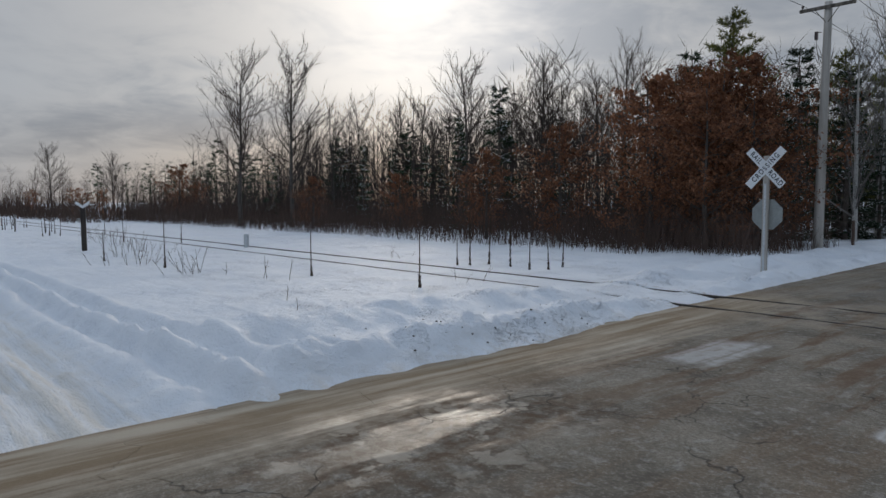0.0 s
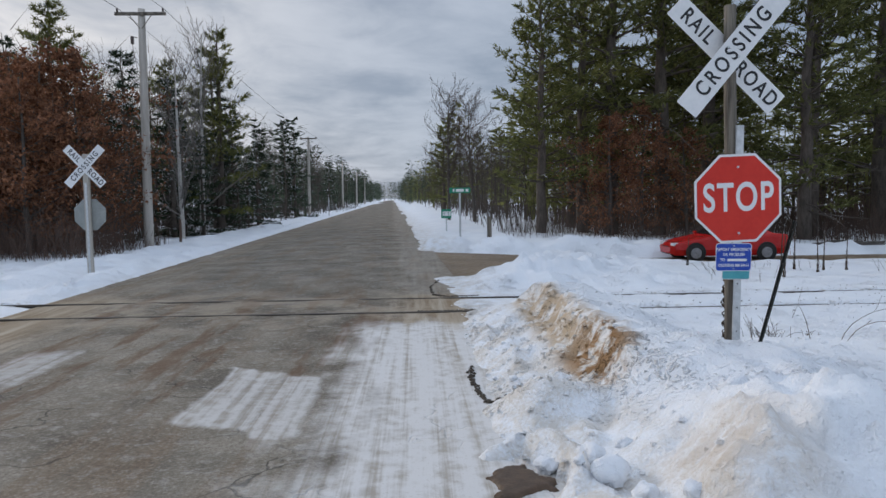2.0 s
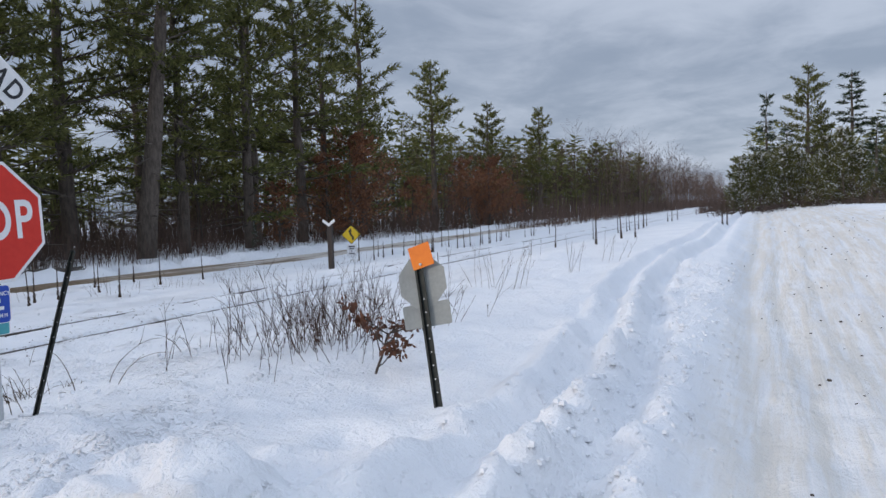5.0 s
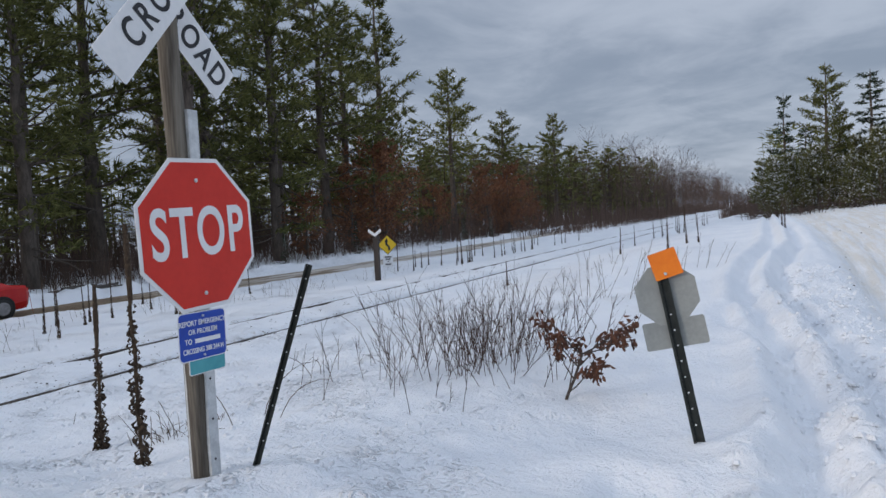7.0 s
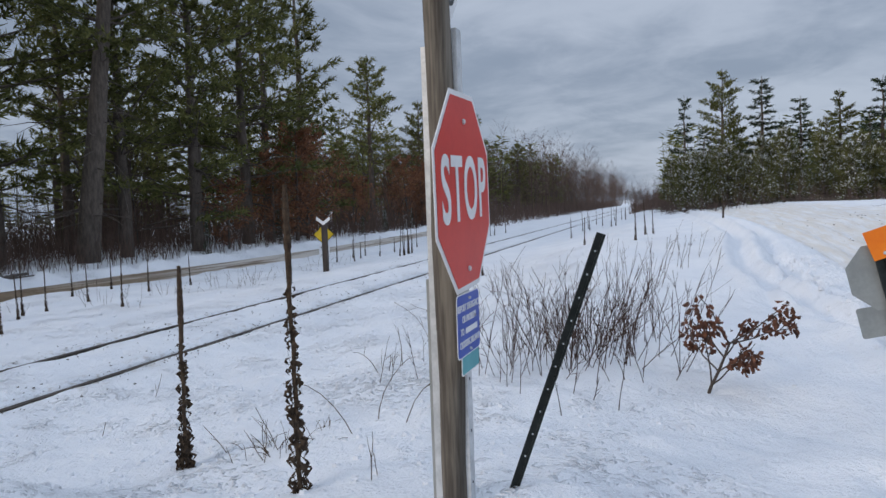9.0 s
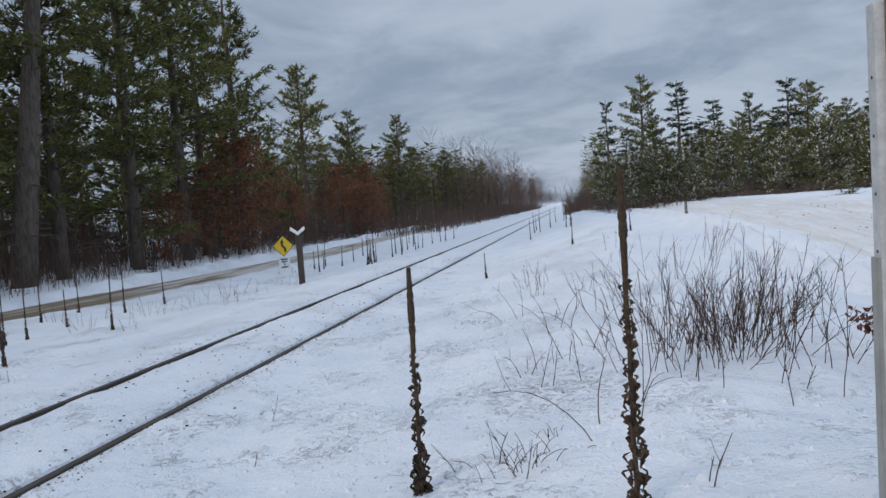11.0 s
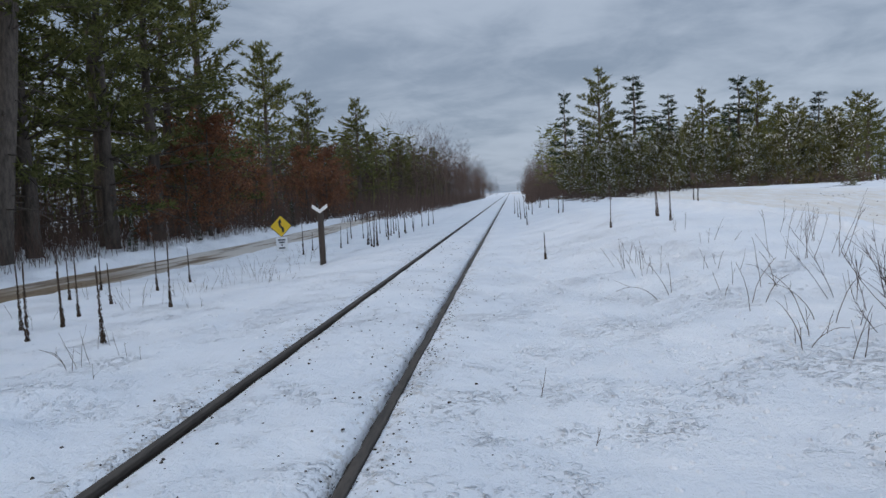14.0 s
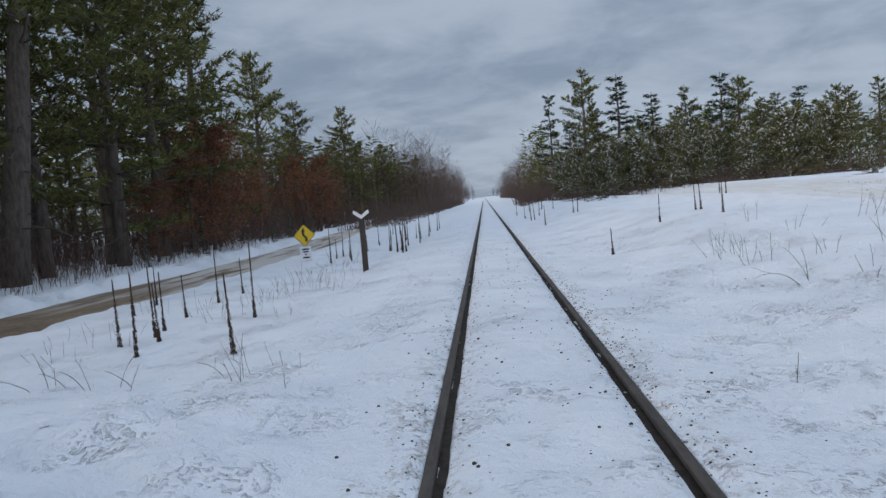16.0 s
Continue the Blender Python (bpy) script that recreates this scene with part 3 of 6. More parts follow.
def gz(x, y):
    return float(ground_z(np.array([x]), np.array([y]))[0])


def spaced(*runs):
    """Coordinates from runs of (start, end, step)."""
    out = []
    for a, b, s in runs:
        out += list(np.linspace(a, b, max(1, round((b - a) / s)), endpoint=False))
    return np.array(out + [runs[-1][1]])


def sheet(name, xs, ys, zf, mat, parent=None):
    X, Y = np.meshgrid(xs, ys)
    Z = zf(X, Y)
    n, m = len(xs), len(ys)
    me = bpy.data.meshes.new(name)
    verts = np.stack([X, Y, Z], -1).reshape(-1, 3)
    i = (np.arange(m - 1)[:, None] * n + np.arange(n - 1)[None, :]).ravel()
    quads = np.stack([i, i + 1, i + n + 1, i + n], -1)
    me.vertices.add(len(verts))
    me.vertices.foreach_set("co", verts.ravel())
    me.loops.add(quads.size)
    me.loops.foreach_set("vertex_index", quads.ravel())
    me.polygons.add(len(quads))
    me.polygons.foreach_set("loop_start", np.arange(0, quads.size, 4))
    me.polygons.foreach_set("use_smooth", np.ones(len(quads), bool))
    me.materials.append(mat)
    me.update(calc_edges=True)
    me.validate()
    ob = new(name, me)
    if parent:
        ob.parent = parent
    return ob


gx = spaced((-1800, -200, 160), (-200, -60, 7), (-60, -14, 0.6), (-14, -7, 0.16), (-7, -4.6, 0.08), (-4.6, 0.6, 0.4), (0.6, 8.5, 0.07), (8.5, 15, 0.13), (15, 26, 0.25), (26, 60, 0.9), (60, 200, 6), (200, 1800, 160))
gy = spaced((-1800, -100, 170), (-100, -30, 6), (-30, -14, 0.6), (-14, -11, 0.17), (-11, -1.0, 0.08), (-1.0, -0.58, 0.02), (-0.58, 0.58, 0.12), (0.58, 1.0, 0.02), (1.0, 6, 0.15), (6, 16, 0.22), (16, 40, 0.8), (40, 200, 7), (200, 1800, 160))
tagged(sheet("ground", gx, gy, ground_z, SNOW), "snow-covered ground with plough banks, ruts and trampled patches", "snowy ground", kind="structure")

ry = spaced((-120, -20, 8), (-20, -2, 0.4), (-2, 2, 0.12), (2, 16, 0.4), (16, 80, 3), (80, 620, 30))
ru = spaced((-3.9, 3.9, 0.2))


def road_sheet():
    def zf(u, y):
        return -0.012 - 0.014 * (u / 3.4) ** 2 + 0.012 * fbm(u, y, 0.8, 7) + bell(np.abs(y), 0.75, 0.6) * (0.012 + 0.045 * fbm(u, y, 1.6, 19))
    ob = sheet("road", ru, ry, zf, ASPHALT)
    ob.data.transform(Matrix(((1, SKEW, 0, -2.15), (0, 1, 0, 0), (0, 0, 1, 0), (0, 0, 0, 1))))
    return tagged(ob, "worn grey asphalt road, cracked, sandy and partly snow-packed", "road", kind="structure")


road_sheet()


def side_lane():
    lx = spaced((-0.6, 12, 0.25), (12, 60, 1.2), (60, 400, 8))
    ly = spaced((-0.5, 1.5, 0.1))
    ob = sheet("side_road", lx, ly, lambda x, s: lane_z(x) - 0.005 + 0.02 * fbm(x, s * 6, 0.9, 17), DIRT)
    co = np.empty(len(ob.data.vertices) * 3)
    ob.data.vertices.foreach_get("co", co)
    co = co.reshape(-1, 3)
    a, b = lane_near(co[:, 0]) - 0.5, lane_far(co[:, 0]) + 0.5
    co[:, 1] = a + (b - a) * (co[:, 1] + 0.5) / 2.0
    ob.data.vertices.foreach_set("co", co.ravel())
    ob.data.update()
    return tagged(ob, "wet brown dirt lane between low snow banks", "side road", kind="structure")


side_lane()
PUDDLE = simple("wet_mud", (0.045, 0.026, 0.014), (0.095, 0.057, 0.033), 9, 0.55, 0.5, 0.01)
puddle = sheet("puddle", spaced((1.05, 1.75, 0.02)), spaced((-7.8, -6.9, 0.02)), lambda x, y: 0.004 - 0.25 * sm(0.18, 0.30, np.hypot(x - 1.38, (y + 7.35) * 0.75) + 0.22 * fbm(x, y, 6, 9)), PUDDLE)
tagged(puddle, "dark wet mud in a thawed hole", "puddle", kind="structure")


def rail():
    g = Geo()
    prof = [(-0.036, -0.004), (-0.03, 0.0), (0.03, 0.0), (0.036, -0.004), (0.036, -0.035), (0.01, -0.045), (0.01, -0.13), (0.07, -0.15), (-0.07, -0.15), (-0.01, -0.13), (-0.01, -0.045), (-0.036, -0.035)]
    xs = [-900, -200, -60] + [x for x in range(-20, 60, 4)] + [60, 200, 900]
    for x in xs:
        g.v += [Vector((x, py, pz)) for py, pz in prof]
    n = len(prof)
    for i in range(len(xs) - 1):
        for k in range(n):
            k2 = (k + 1) % n
            g.f.append((i * n + k, (i + 1) * n + k, (i + 1) * n + k2, i * n + k2))
    g.f += [tuple(range(n)), tuple(reversed(range((len(xs) - 1) * n, len(xs) * n)))]
    return g


track = empty("railway_track", pose(0, 0, 0), "rusty rails of a railway track half buried in snow", "railway track")
rail_mesh = rail().mesh("rail", RUST)
for sy in (-1, 1):
    r = part("rail", rail_mesh, RUST, track)
    r.location = (0, 0.755 * sy, 0.006)
    bed = sheet("ballast", spaced((-300, -20, 10), (-20, 40, 0.15), (40, 300, 10)), spaced((-0.12, 0.12, 0.03)), lambda x, y: -0.075 + 0.05 * fbm(x, y, 9, 5), SOIL, track)
    bed.location = (0, 0.70 * sy, 0)


# ---- signs and posts ----
def octagon(w):
    a = w / 2
    b = a * math.tan(math.pi / 8)
    return [(-b, a), (b, a), (a, b), (a, -b), (b, -a), (-b, -a), (-a, -b), (-a, b)]


def plate(outline, thick, y=0.0):
    g = Geo()
    g.prism(outline, y, y + thick)
    return g


def round_rect(w, h, r, n=4):
    out = []
    for cx, cz, a0 in ((w / 2 - r, h / 2 - r, 0), (-w / 2 + r, h / 2 - r, 90), (-w / 2 + r, -h / 2 + r, 180), (w / 2 - r, -h / 2 + r, 270)):
        for k in range(n + 1):
            a = radians(a0 + 90 * k / n)
            out.append((cx + r * math.cos(a), cz + r * math.sin(a)))
    return out


def put(ob, m):
    ob.matrix_local = m
    return ob


def bolt(parent, x, y, z, r=0.011):
    g = Geo()
    g.tube([(0, 0, 0), (0, -0.005, 0), (0, -0.009, 0)], [r, r, r * 0.6], 8)
    return put(part("bolt", g, GALV, parent), pose(x, y, z))


def letters(parent, words, size, mat, m, squeeze=1.0, spacing=1.0, heavy=0.0, name="lettering"):
    ob = part(name, text_mesh(words, size, mat, spacing, squeeze, 0.001, heavy), mat, parent)
    return put(ob, m)


def cross_blades(thing, y, back=0.006):
    """Two crossed white boards with their lettering; y is the front of the first board, back how far behind it the other sits."""
    blades = []
    for ang, off, halves in ((47, 0.0, (("CROSSING", 0.0),)), (-47, back, (("RAIL", -0.355), ("ROAD", 0.365)))):
        b = put(part("crossbuck_board", plate(round_rect(1.255, 0.217, 0.012), 0.004), WHITE, thing, "white board with black lettering"), pose(0, y + off, 0, 0, -ang, 0))
        for words, x in halves:
            letters(b, words, 0.185, BLACK, pose(x, -0.002, 0), 0.80, 1.22 if words != "CROSSING" else 1.38, 0.003)
        bolt(b, 0, -0.001, 0.06)
        bolt(b, 0, -0.001, -0.06)
        blades.append(b)
    return blades


def stop_face(thing, y, z, w=0.762):
    rim = put(part("sign_edge", plate(octagon(w), 0.003), WHITE, thing, "white border of the stop sign"), pose(0, y, z))
    put(part("red_panel", plate(octagon(w - 0.042), 0.0015), RED, rim, "red reflective panel"), pose(0, -0.0022, 0))
    letters(rim, "STOP", 0.345, WHITE, pose(0.0, -0.0036, 0.0), 0.70, 1.12, 0.006)
    bolt(rim, 0, -0.003, 0.27)
    bolt(rim, 0, -0.003, -0.30)
    return rim


def near_crossing_sign():
    x0, y0 = 3.505, -5.785
    base = gz(x0, y0) - 0.1
    thing = empty("crossing_sign", pose(x0, y0, 0), "weathered wooden post with crossbuck, red stop sign and blue notice", "crossing sign")
    g = Geo()
    n = 10
    g.tube([(0.004 * math.sin(i * 1.3) - 0.062 * i / n, 0.004 * math.sin(i * 2.1), base + (3.44 - base) * i / n) for i in range(n + 1)], [0.054 - 0.004 * i / n for i in range(n + 1)], 14)
    part("wooden_post", g, WOOD, thing, "cracked grey-brown wooden post", smooth=True)
    # perforated steel channels on the front and the back
    for sy, top in ((-1, 2.42), (1, 2.36)):
        g = Geo()
        cx, deep = 0.018, 0.062 if sy < 0 else 0.078
        g.box((cx, sy * deep, (base + top) / 2), (0.052, 0.006, top - base))
        for ex in (cx - 0.030, cx + 0.030):
            g.box((ex, sy * (deep - 0.019), (base + top) / 2), (0.005, 0.044, top - base))
        ch = part("steel_channel", g, GALV, thing, "galvanised steel channel")
        for k in range(9):
            h = Geo()
            h.tube([(cx, sy * (deep + 0.0015), 0.42 + 0.21 * k), (cx, sy * (deep + 0.0042), 0.42 + 0.21 * k)], [0.007, 0.007], 8)
            if 0.42 + 0.21 * k < top:
                part("hole", h, BLACK, ch)
    g = Geo()
    g.box((0.018, 0.094, (base + 1.45) / 2), (0.040, 0.006, 1.45 - base))
    for ex in (-0.006, 0.042):
        g.box((ex, 0.0865, (base + 1.45) / 2), (0.004, 0.011, 1.45 - base))
    part("steel_channel", g, BACK, thing, "duller steel channel fixed behind the first")
    holder = part("crossbuck", plate(round_rect(0.09, 0.22, 0.01), 0.006), GALV, thing)
    put(holder, pose(-0.060, -0.065, 3.035, 0, -3.3, 0))
    cross_blades(holder, -0.014, 0.137)
    stop = stop_face(thing, -0.075, 1.793)
    stop.location.x = 0.005
    stop.rotation_euler.y = radians(-2.0)
    blue = put(part("blue_notice", plate(round_rect(0.305, 0.232, 0.022), 0.003), BLUE, thing, "blue emergency notice with white lettering"), pose(-0.028, -0.084, 1.285, 0, 0.8, 0))
    edge = put(part("notice_border", plate(round_rect(0.315, 0.242, 0.024), 0.002), WHITE, blue), pose(0, 0.0015, 0))
    for words, dz in (("REPORT EMERGENCY", 0.066), ("OR PROBLEM", 0.022)):
        letters(blue, words, 0.036, WHITE, pose(0, -0.001, dz), 0.86, 1.05, 0.0006)
    letters(blue, "TO", 0.036, WHITE, pose(-0.098, -0.001, -0.024), 0.86, 1.05, 0.0006)
    letters(blue, "CROSSING 388 244 H", 0.036, WHITE, pose(0, -0.001, -0.072), 0.80, 1.0, 0.0006)
    bar = Geo()
    bar.box((0.03, -0.001, -0.024), (0.17, 0.001, 0.022))
    part("number_bar", bar, WHITE, blue)
    bolt(blue, 0.0, -0.001, 0.098, 0.006)
    bolt(blue, 0.0, -0.001, -0.10, 0.006)
    teal = put(part("teal_notice", plate(round_rect(0.235, 0.30, 0.012), 0.003), TEAL, thing, "older teal notice behind the blue one"), pose(-0.002, -0.0805, 1.245, 0, 1, 0))
    put(part("notice_border", plate(round_rect(0.245, 0.31, 0.014), 0.002), WHITE, teal), pose(0, 0.0015, 0))
    return thing


near_crossing_sign()


def far_crossing_sign():
    x0, y0 = -7.33, 5.5
    base = gz(x0, y0) - 0.1
    thing = empty("crossing_sign", pose(x0, y0, 0), "grey post with white crossbuck and bare back of stop sign", "crossing sign")
    g = Geo()
    g.box((0, 0, (base + 3.0) / 2), (0.13, 0.10, 3.0 - base))
    part("post", g, POLE_WOOD, thing, "grey wooden post", bevel=0.008)
    holder = put(part("crossbuck", plate(round_rect(0.09, 0.22, 0.01), 0.006), GALV, thing), pose(0, -0.06, 2.70))
    cross_blades(holder, -0.014)
    put(part("sign_back", plate(octagon(0.762), 0.004), BACK, thing, "bare metal back of a stop sign"), pose(0.02, 0.056, 1.52))
    g = Geo()
    g.box((0, -0.0585, (base + 2.3) / 2), (0.05, 0.012, 2.3 - base))
    part("steel_channel", g, GALV, thing)


far_crossing_sign()


def u_channel(g, a, b, w=0.055):
    """A steel U post from a to b."""
    a, b = Vector(a), Vector(b)
    d = (b - a)
    q = Vector((0, 0, 1)).rotation_difference(d.normalized()).to_matrix().to_4x4()
    m = Matrix.Translation(a) @ q
    L = d.length
    g.box((0, 0, L / 2), (w * 0.6, 0.006, L), m)
    for s in (-1, 1):
        g.box((s * w * 0.36, -0.010, L / 2), (0.006, 0.026, L), m)
        g.box((s * w * 0.46, -0.022, L / 2), (w * 0.22, 0.005, L), m)
    return m, L


def leaning_post():
    thing = empty("steel_post", pose(0, 0, 0), "leaning dark green perforated steel post in the snow", "post")
    g = Geo()
    foot, top = (3.67, -5.95, gz(3.67, -5.95) - 0.1), (3.745, -6.355, 1.61)
    m, L = u_channel(g, foot, top, 0.03)
    m = m @ pose(0, 0, 0, 0, 0, -80)
    g = Geo()
    g.box((0, 0, L / 2), (0.022, 0.005, L), m)
    for s in (-1, 1):
        g.box((s * 0.011, -0.006, L / 2), (0.004, 0.014, L), m)
        g.box((s * 0.015, -0.011, L / 2), (0.008, 0.004, L), m)
    part("channel", g, POST_BLACK, thing)
    for k in range(11):
        h = Geo()
        h.tube([(0, -0.0032, 0), (0, -0.0045, 0)], [0.004, 0.004], 6)
        put(part("punched_hole", h, CLEAN_SNOW, thing), m @ pose(0, 0, 0.25 + k * 0.1))


leaning_post()


def trail_marker():
    """Small trail stop sign seen from behind, with an orange marker on top of its post."""
    b, t = Vector((5.37, -8.04, gz(5.385, -8.02) - 0.1)), Vector((5.55, -7.803, 1.36))
    thing = empty("trail_sign", pose(0, 0, 0), "small trail stop sign seen from behind with orange marker", "trail sign")
    g = Geo()
    m, L = u_channel(g, b, t, 0.06)
    m2 = m @ pose(0, 0, 0, 0, 0, -86)
    g = Geo()
    g.box((0, 0, L / 2), (0.036, 0.006, L), m2)
    for s in (-1, 1):
        g.box((s * 0.021, -0.010, L / 2), (0.006, 0.026, L), m2)
        g.box((s * 0.028, -0.022, L / 2), (0.014, 0.005, L), m2)
    part("channel", g, POST_BLACK, thing)
    for k in range(8):
        h = Geo()
        h.tube([(0, -0.0035, 0), (0, -0.0055, 0)], [0.006, 0.006], 6)
        put(part("punched_hole", h, CLEAN_SNOW, thing), m2 @ pose(0, 0, 0.22 + k * 0.1))
    put(part("octagon_back", plate(octagon(0.385), 0.003), BACK, thing, "bare back of a small octagonal sign"), m2 @ pose(0, 0.008, L - 0.12))
    put(part("plate_back", plate(round_rect(0.39, 0.18, 0.015), 0.003), BACK, thing, "bare back of a rectangular plate"), m2 @ pose(0, 0.012, L - 0.375))
    om = put(part("orange_marker", plate(round_rect(0.178, 0.178, 0.006), 0.003), ORANGE, thing, "orange square marker"), m2 @ pose(0.035, -0.03, L + 0.07, 0, -8, 0))
    bolt(om, -0.02, -0.002, -0.06, 0.011)


trail_marker()


def track_marker(x, y, top, yaw):
    base = gz(x, y) - 0.2
    thing = empty("track_marker_post", pose(x, y, 0, 0, 0, yaw), "dark timber post with two white angled plates on top", "marker post", "track marker posts")
    g = Geo()
    g.box((0, 0, (base + top) / 2), (0.17, 0.17, top - base))
    part("timber_post", g, TIMBER, thing, bevel=0.015)
    for s in (-1, 1):
        o = [(0, -0.05), (s * 0.24, 0.12), (s * 0.22, 0.22), (s * 0.10, 0.14), (0, 0.06)]
        put(part("white_plate", plate(o if s < 0 else o[::-1], 0.012), WHITE, thing), pose(0, -0.10, top - 0.04))
    return thing


track_marker(21.1, 3.97, 1.34, -80)
track_marker(-27.6, -5.5, 1.75, 70)


def curve_sign():
    x, y = 27.85, 7.55
    thing = empty("curve_sign", pose(x, y, 0, 0, 0, -58), "yellow diamond curve warning sign with white limit plate below", "road sign")
    base = gz(x, y) - 0.2
    g = Geo()
    u_channel(g, (0, 0.03, base), (0, 0.03, 0.75))
    part("channel_post", g, GALV, thing)
    d = put(part("diamond", plate(round_rect(0.64, 0.64, 0.03), 0.003), BLACK, thing), pose(0, 0.0, 0.67, 0, 45, 0))
    put(part("yellow_panel", plate(round_rect(0.60, 0.60, 0.025), 0.002), YELLOW, d, "yellow panel"), pose(0, -0.003, 0))
    a = Geo()
    a.prism([(-0.13, 0.14), (-0.02, 0.31), (0.04, 0.13), (-0.02, 0.14), (0.0, 0.03), (0.12, -0.09), (0.12, -0.25), (0.02, -0.25), (0.03, -0.12), (-0.09, 0.0), (-0.09, 0.14)], -0.0045, -0.003)
    put(part("arrow", a, BLACK, d, "black bent arrow"), pose(0, -0.001, 0, 0, -45, 0))
    w = put(part("limit_plate", plate(round_rect(0.46, 0.56, 0.03), 0.003), WHITE, thing, "white weight limit plate"), pose(0.0, 0.0, -0.06))
    for dz, ww in ((0.17, 0.30), (0.07, 0.22), (-0.04, 0.06), (-0.16, 0.26)):
        g = Geo()
        g.box((0, -0.0015, dz), (ww, 0.0015, 0.06))
        part("writing_bar", g, BLACK, w)


curve_sign()


def street_sign(x, y, top, w, h, yaw):
    thing = empty("street_sign", pose(x, y, 0, 0, 0, yaw), "green street name sign on a steel post in the snow", "street sign", "street signs")
    base = gz(x, y) - 0.1
    g = Geo()
    u_channel(g, (0, 0.02, base), (0, 0.02, top), 0.06)
    part("post", g, GALV, thing)
    p = put(part("name_plate", plate(round_rect(w, h, 0.02), 0.004), GREEN, thing, "green name plate with white bars"), pose(0, -0.01, top))
    for bx, bw in ((-0.30 * w, 0.06), (0.0, 0.38 * w), (0.34 * w, 0.10)):
        g = Geo()
        g.box((bx, -0.002, 0), (bw, 0.002, h * 0.5))
        part("writing_bar", g, WHITE, p)


street_sign(2.35, 13.71, 2.1, 0.78, 0.20, 5)
street_sign(2.2, 22.0, 1.05, 0.5, 0.45, 5)


def stub_post(x, y, h, r, mat, label):
    g = Geo()
    z = gz(x, y) - 0.15
    g.tube([(0, 0, z), (0.01, 0, z + (h + 0.15) * 0.5), (0, 0.01, z + h + 0.15)], [r, r * 0.97, r * 0.93], 9)
    ob = tagged(part("marker_stub", g, mat), label, "post")
    ob.location = (x, y, 0)


stub_post(3.45, 13.9, 0.95, 0.09, WOOD, "short wooden post beside the street sign")
stub_post(-9.3, 17.8, 1.0, 0.06, RED_TWIG, "short brown marker post at the forest edge")
stub_post(-26.4, 0.35, 0.55, 0.11, GALV, "small pale concrete marker beside the track")
stub_post(-8.6, 62.0, 2.0, 0.05, GALV, "thin steel post beside the road")


def utility_pole(x, y, top, arm, detail=True):
    thing = empty("utility_pole", pose(x, y, 0), "bleached wooden utility pole with a single crossarm", "utility pole", "utility poles along the road")
    g = Geo()
    base = gz(x, y) - 0.3
    g.tube([(0.10 * k / 8, 0, base + (top + 0.15 - base) * k / 8) for k in range(9)], [0.19 - 0.055 * k / 8 for k in range(9)], 14)
    part("pole", g, POLE_WOOD, thing, smooth=True)
    g = Geo()
    g.box((0.10, -0.14, top - 0.06), (arm, 0.09, 0.12))
    part("crossarm", g, WOOD, thing, bevel=0.008)
    for s in (-1, 1):
        g = Geo()
        g.tube([(0.10 + s * 0.42, -0.14, top - 0.12), (0.10 + s * 0.04, -0.13, top - 0.62)], [0.016, 0.016], 6)
        part("brace", g, WOOD, thing)
        g = Geo()
        g.tube([(0, 0, 0), (0, 0, 0.05), (0, 0, 0.07), (0, 0, 0.12), (0, 0, 0.16)], [0.015, 0.05, 0.035, 0.05, 0.02], 9)
        put(part("insulator", g, PORCELAIN, thing), pose(0.10 + s * (arm / 2 - 0.1), -0.14, top))
    if detail:
        g = Geo()
        g.box((-0.28, -0.05, top - 1.05), (0.10, 0.10, 0.30))
        g.tube([(-0.28, -0.05, top - 0.9), (-0.1, -0.02, top - 0.95)], [0.015, 0.015], 6)
        g.tube([(-0.28, -0.05, top - 1.2), (-0.24, -0.05, top - 1.6), (-0.1, -0.1, top - 2.2)], [0.012, 0.012, 0.012], 5)
        part("cutout_switch", g, PORCELAIN, thing)
    return thing


poles = [(-9.95, 16.04, 9.15), (-11.9, 70.0, 9.0), (-13.7, 124.0, 9.0), (-15.6, 178.0, 9.0), (-17.4, 232.0, 9.0)]
for i, (px, py, pt) in enumerate(poles):
    utility_pole(px, py, pt, 1.95, i == 0)


def wires():
    line = [(-8.0, -38.0, 9.0)] + poles
    for s in (-0.87, 0.87):
        cu = Geo()
        pts = []
        for (ax, ay, az), (bx, by, bz) in zip(line[:-1], line[1:]):
            for k in range(12):
                t = k / 12
                pts.append((ax + (bx - ax) * t + 0.1 + s, ay + (by - ay) * t - 0.14, az + (bz - az) * t + 0.16 - 4 * 0.5 * t * (1 - t)))
        cu.tube(pts, [0.011] * len(pts), 4)
        tagged(part("power_line", cu, CABLE), "thin black overhead wire between the poles", "power line", "power lines")


wires()


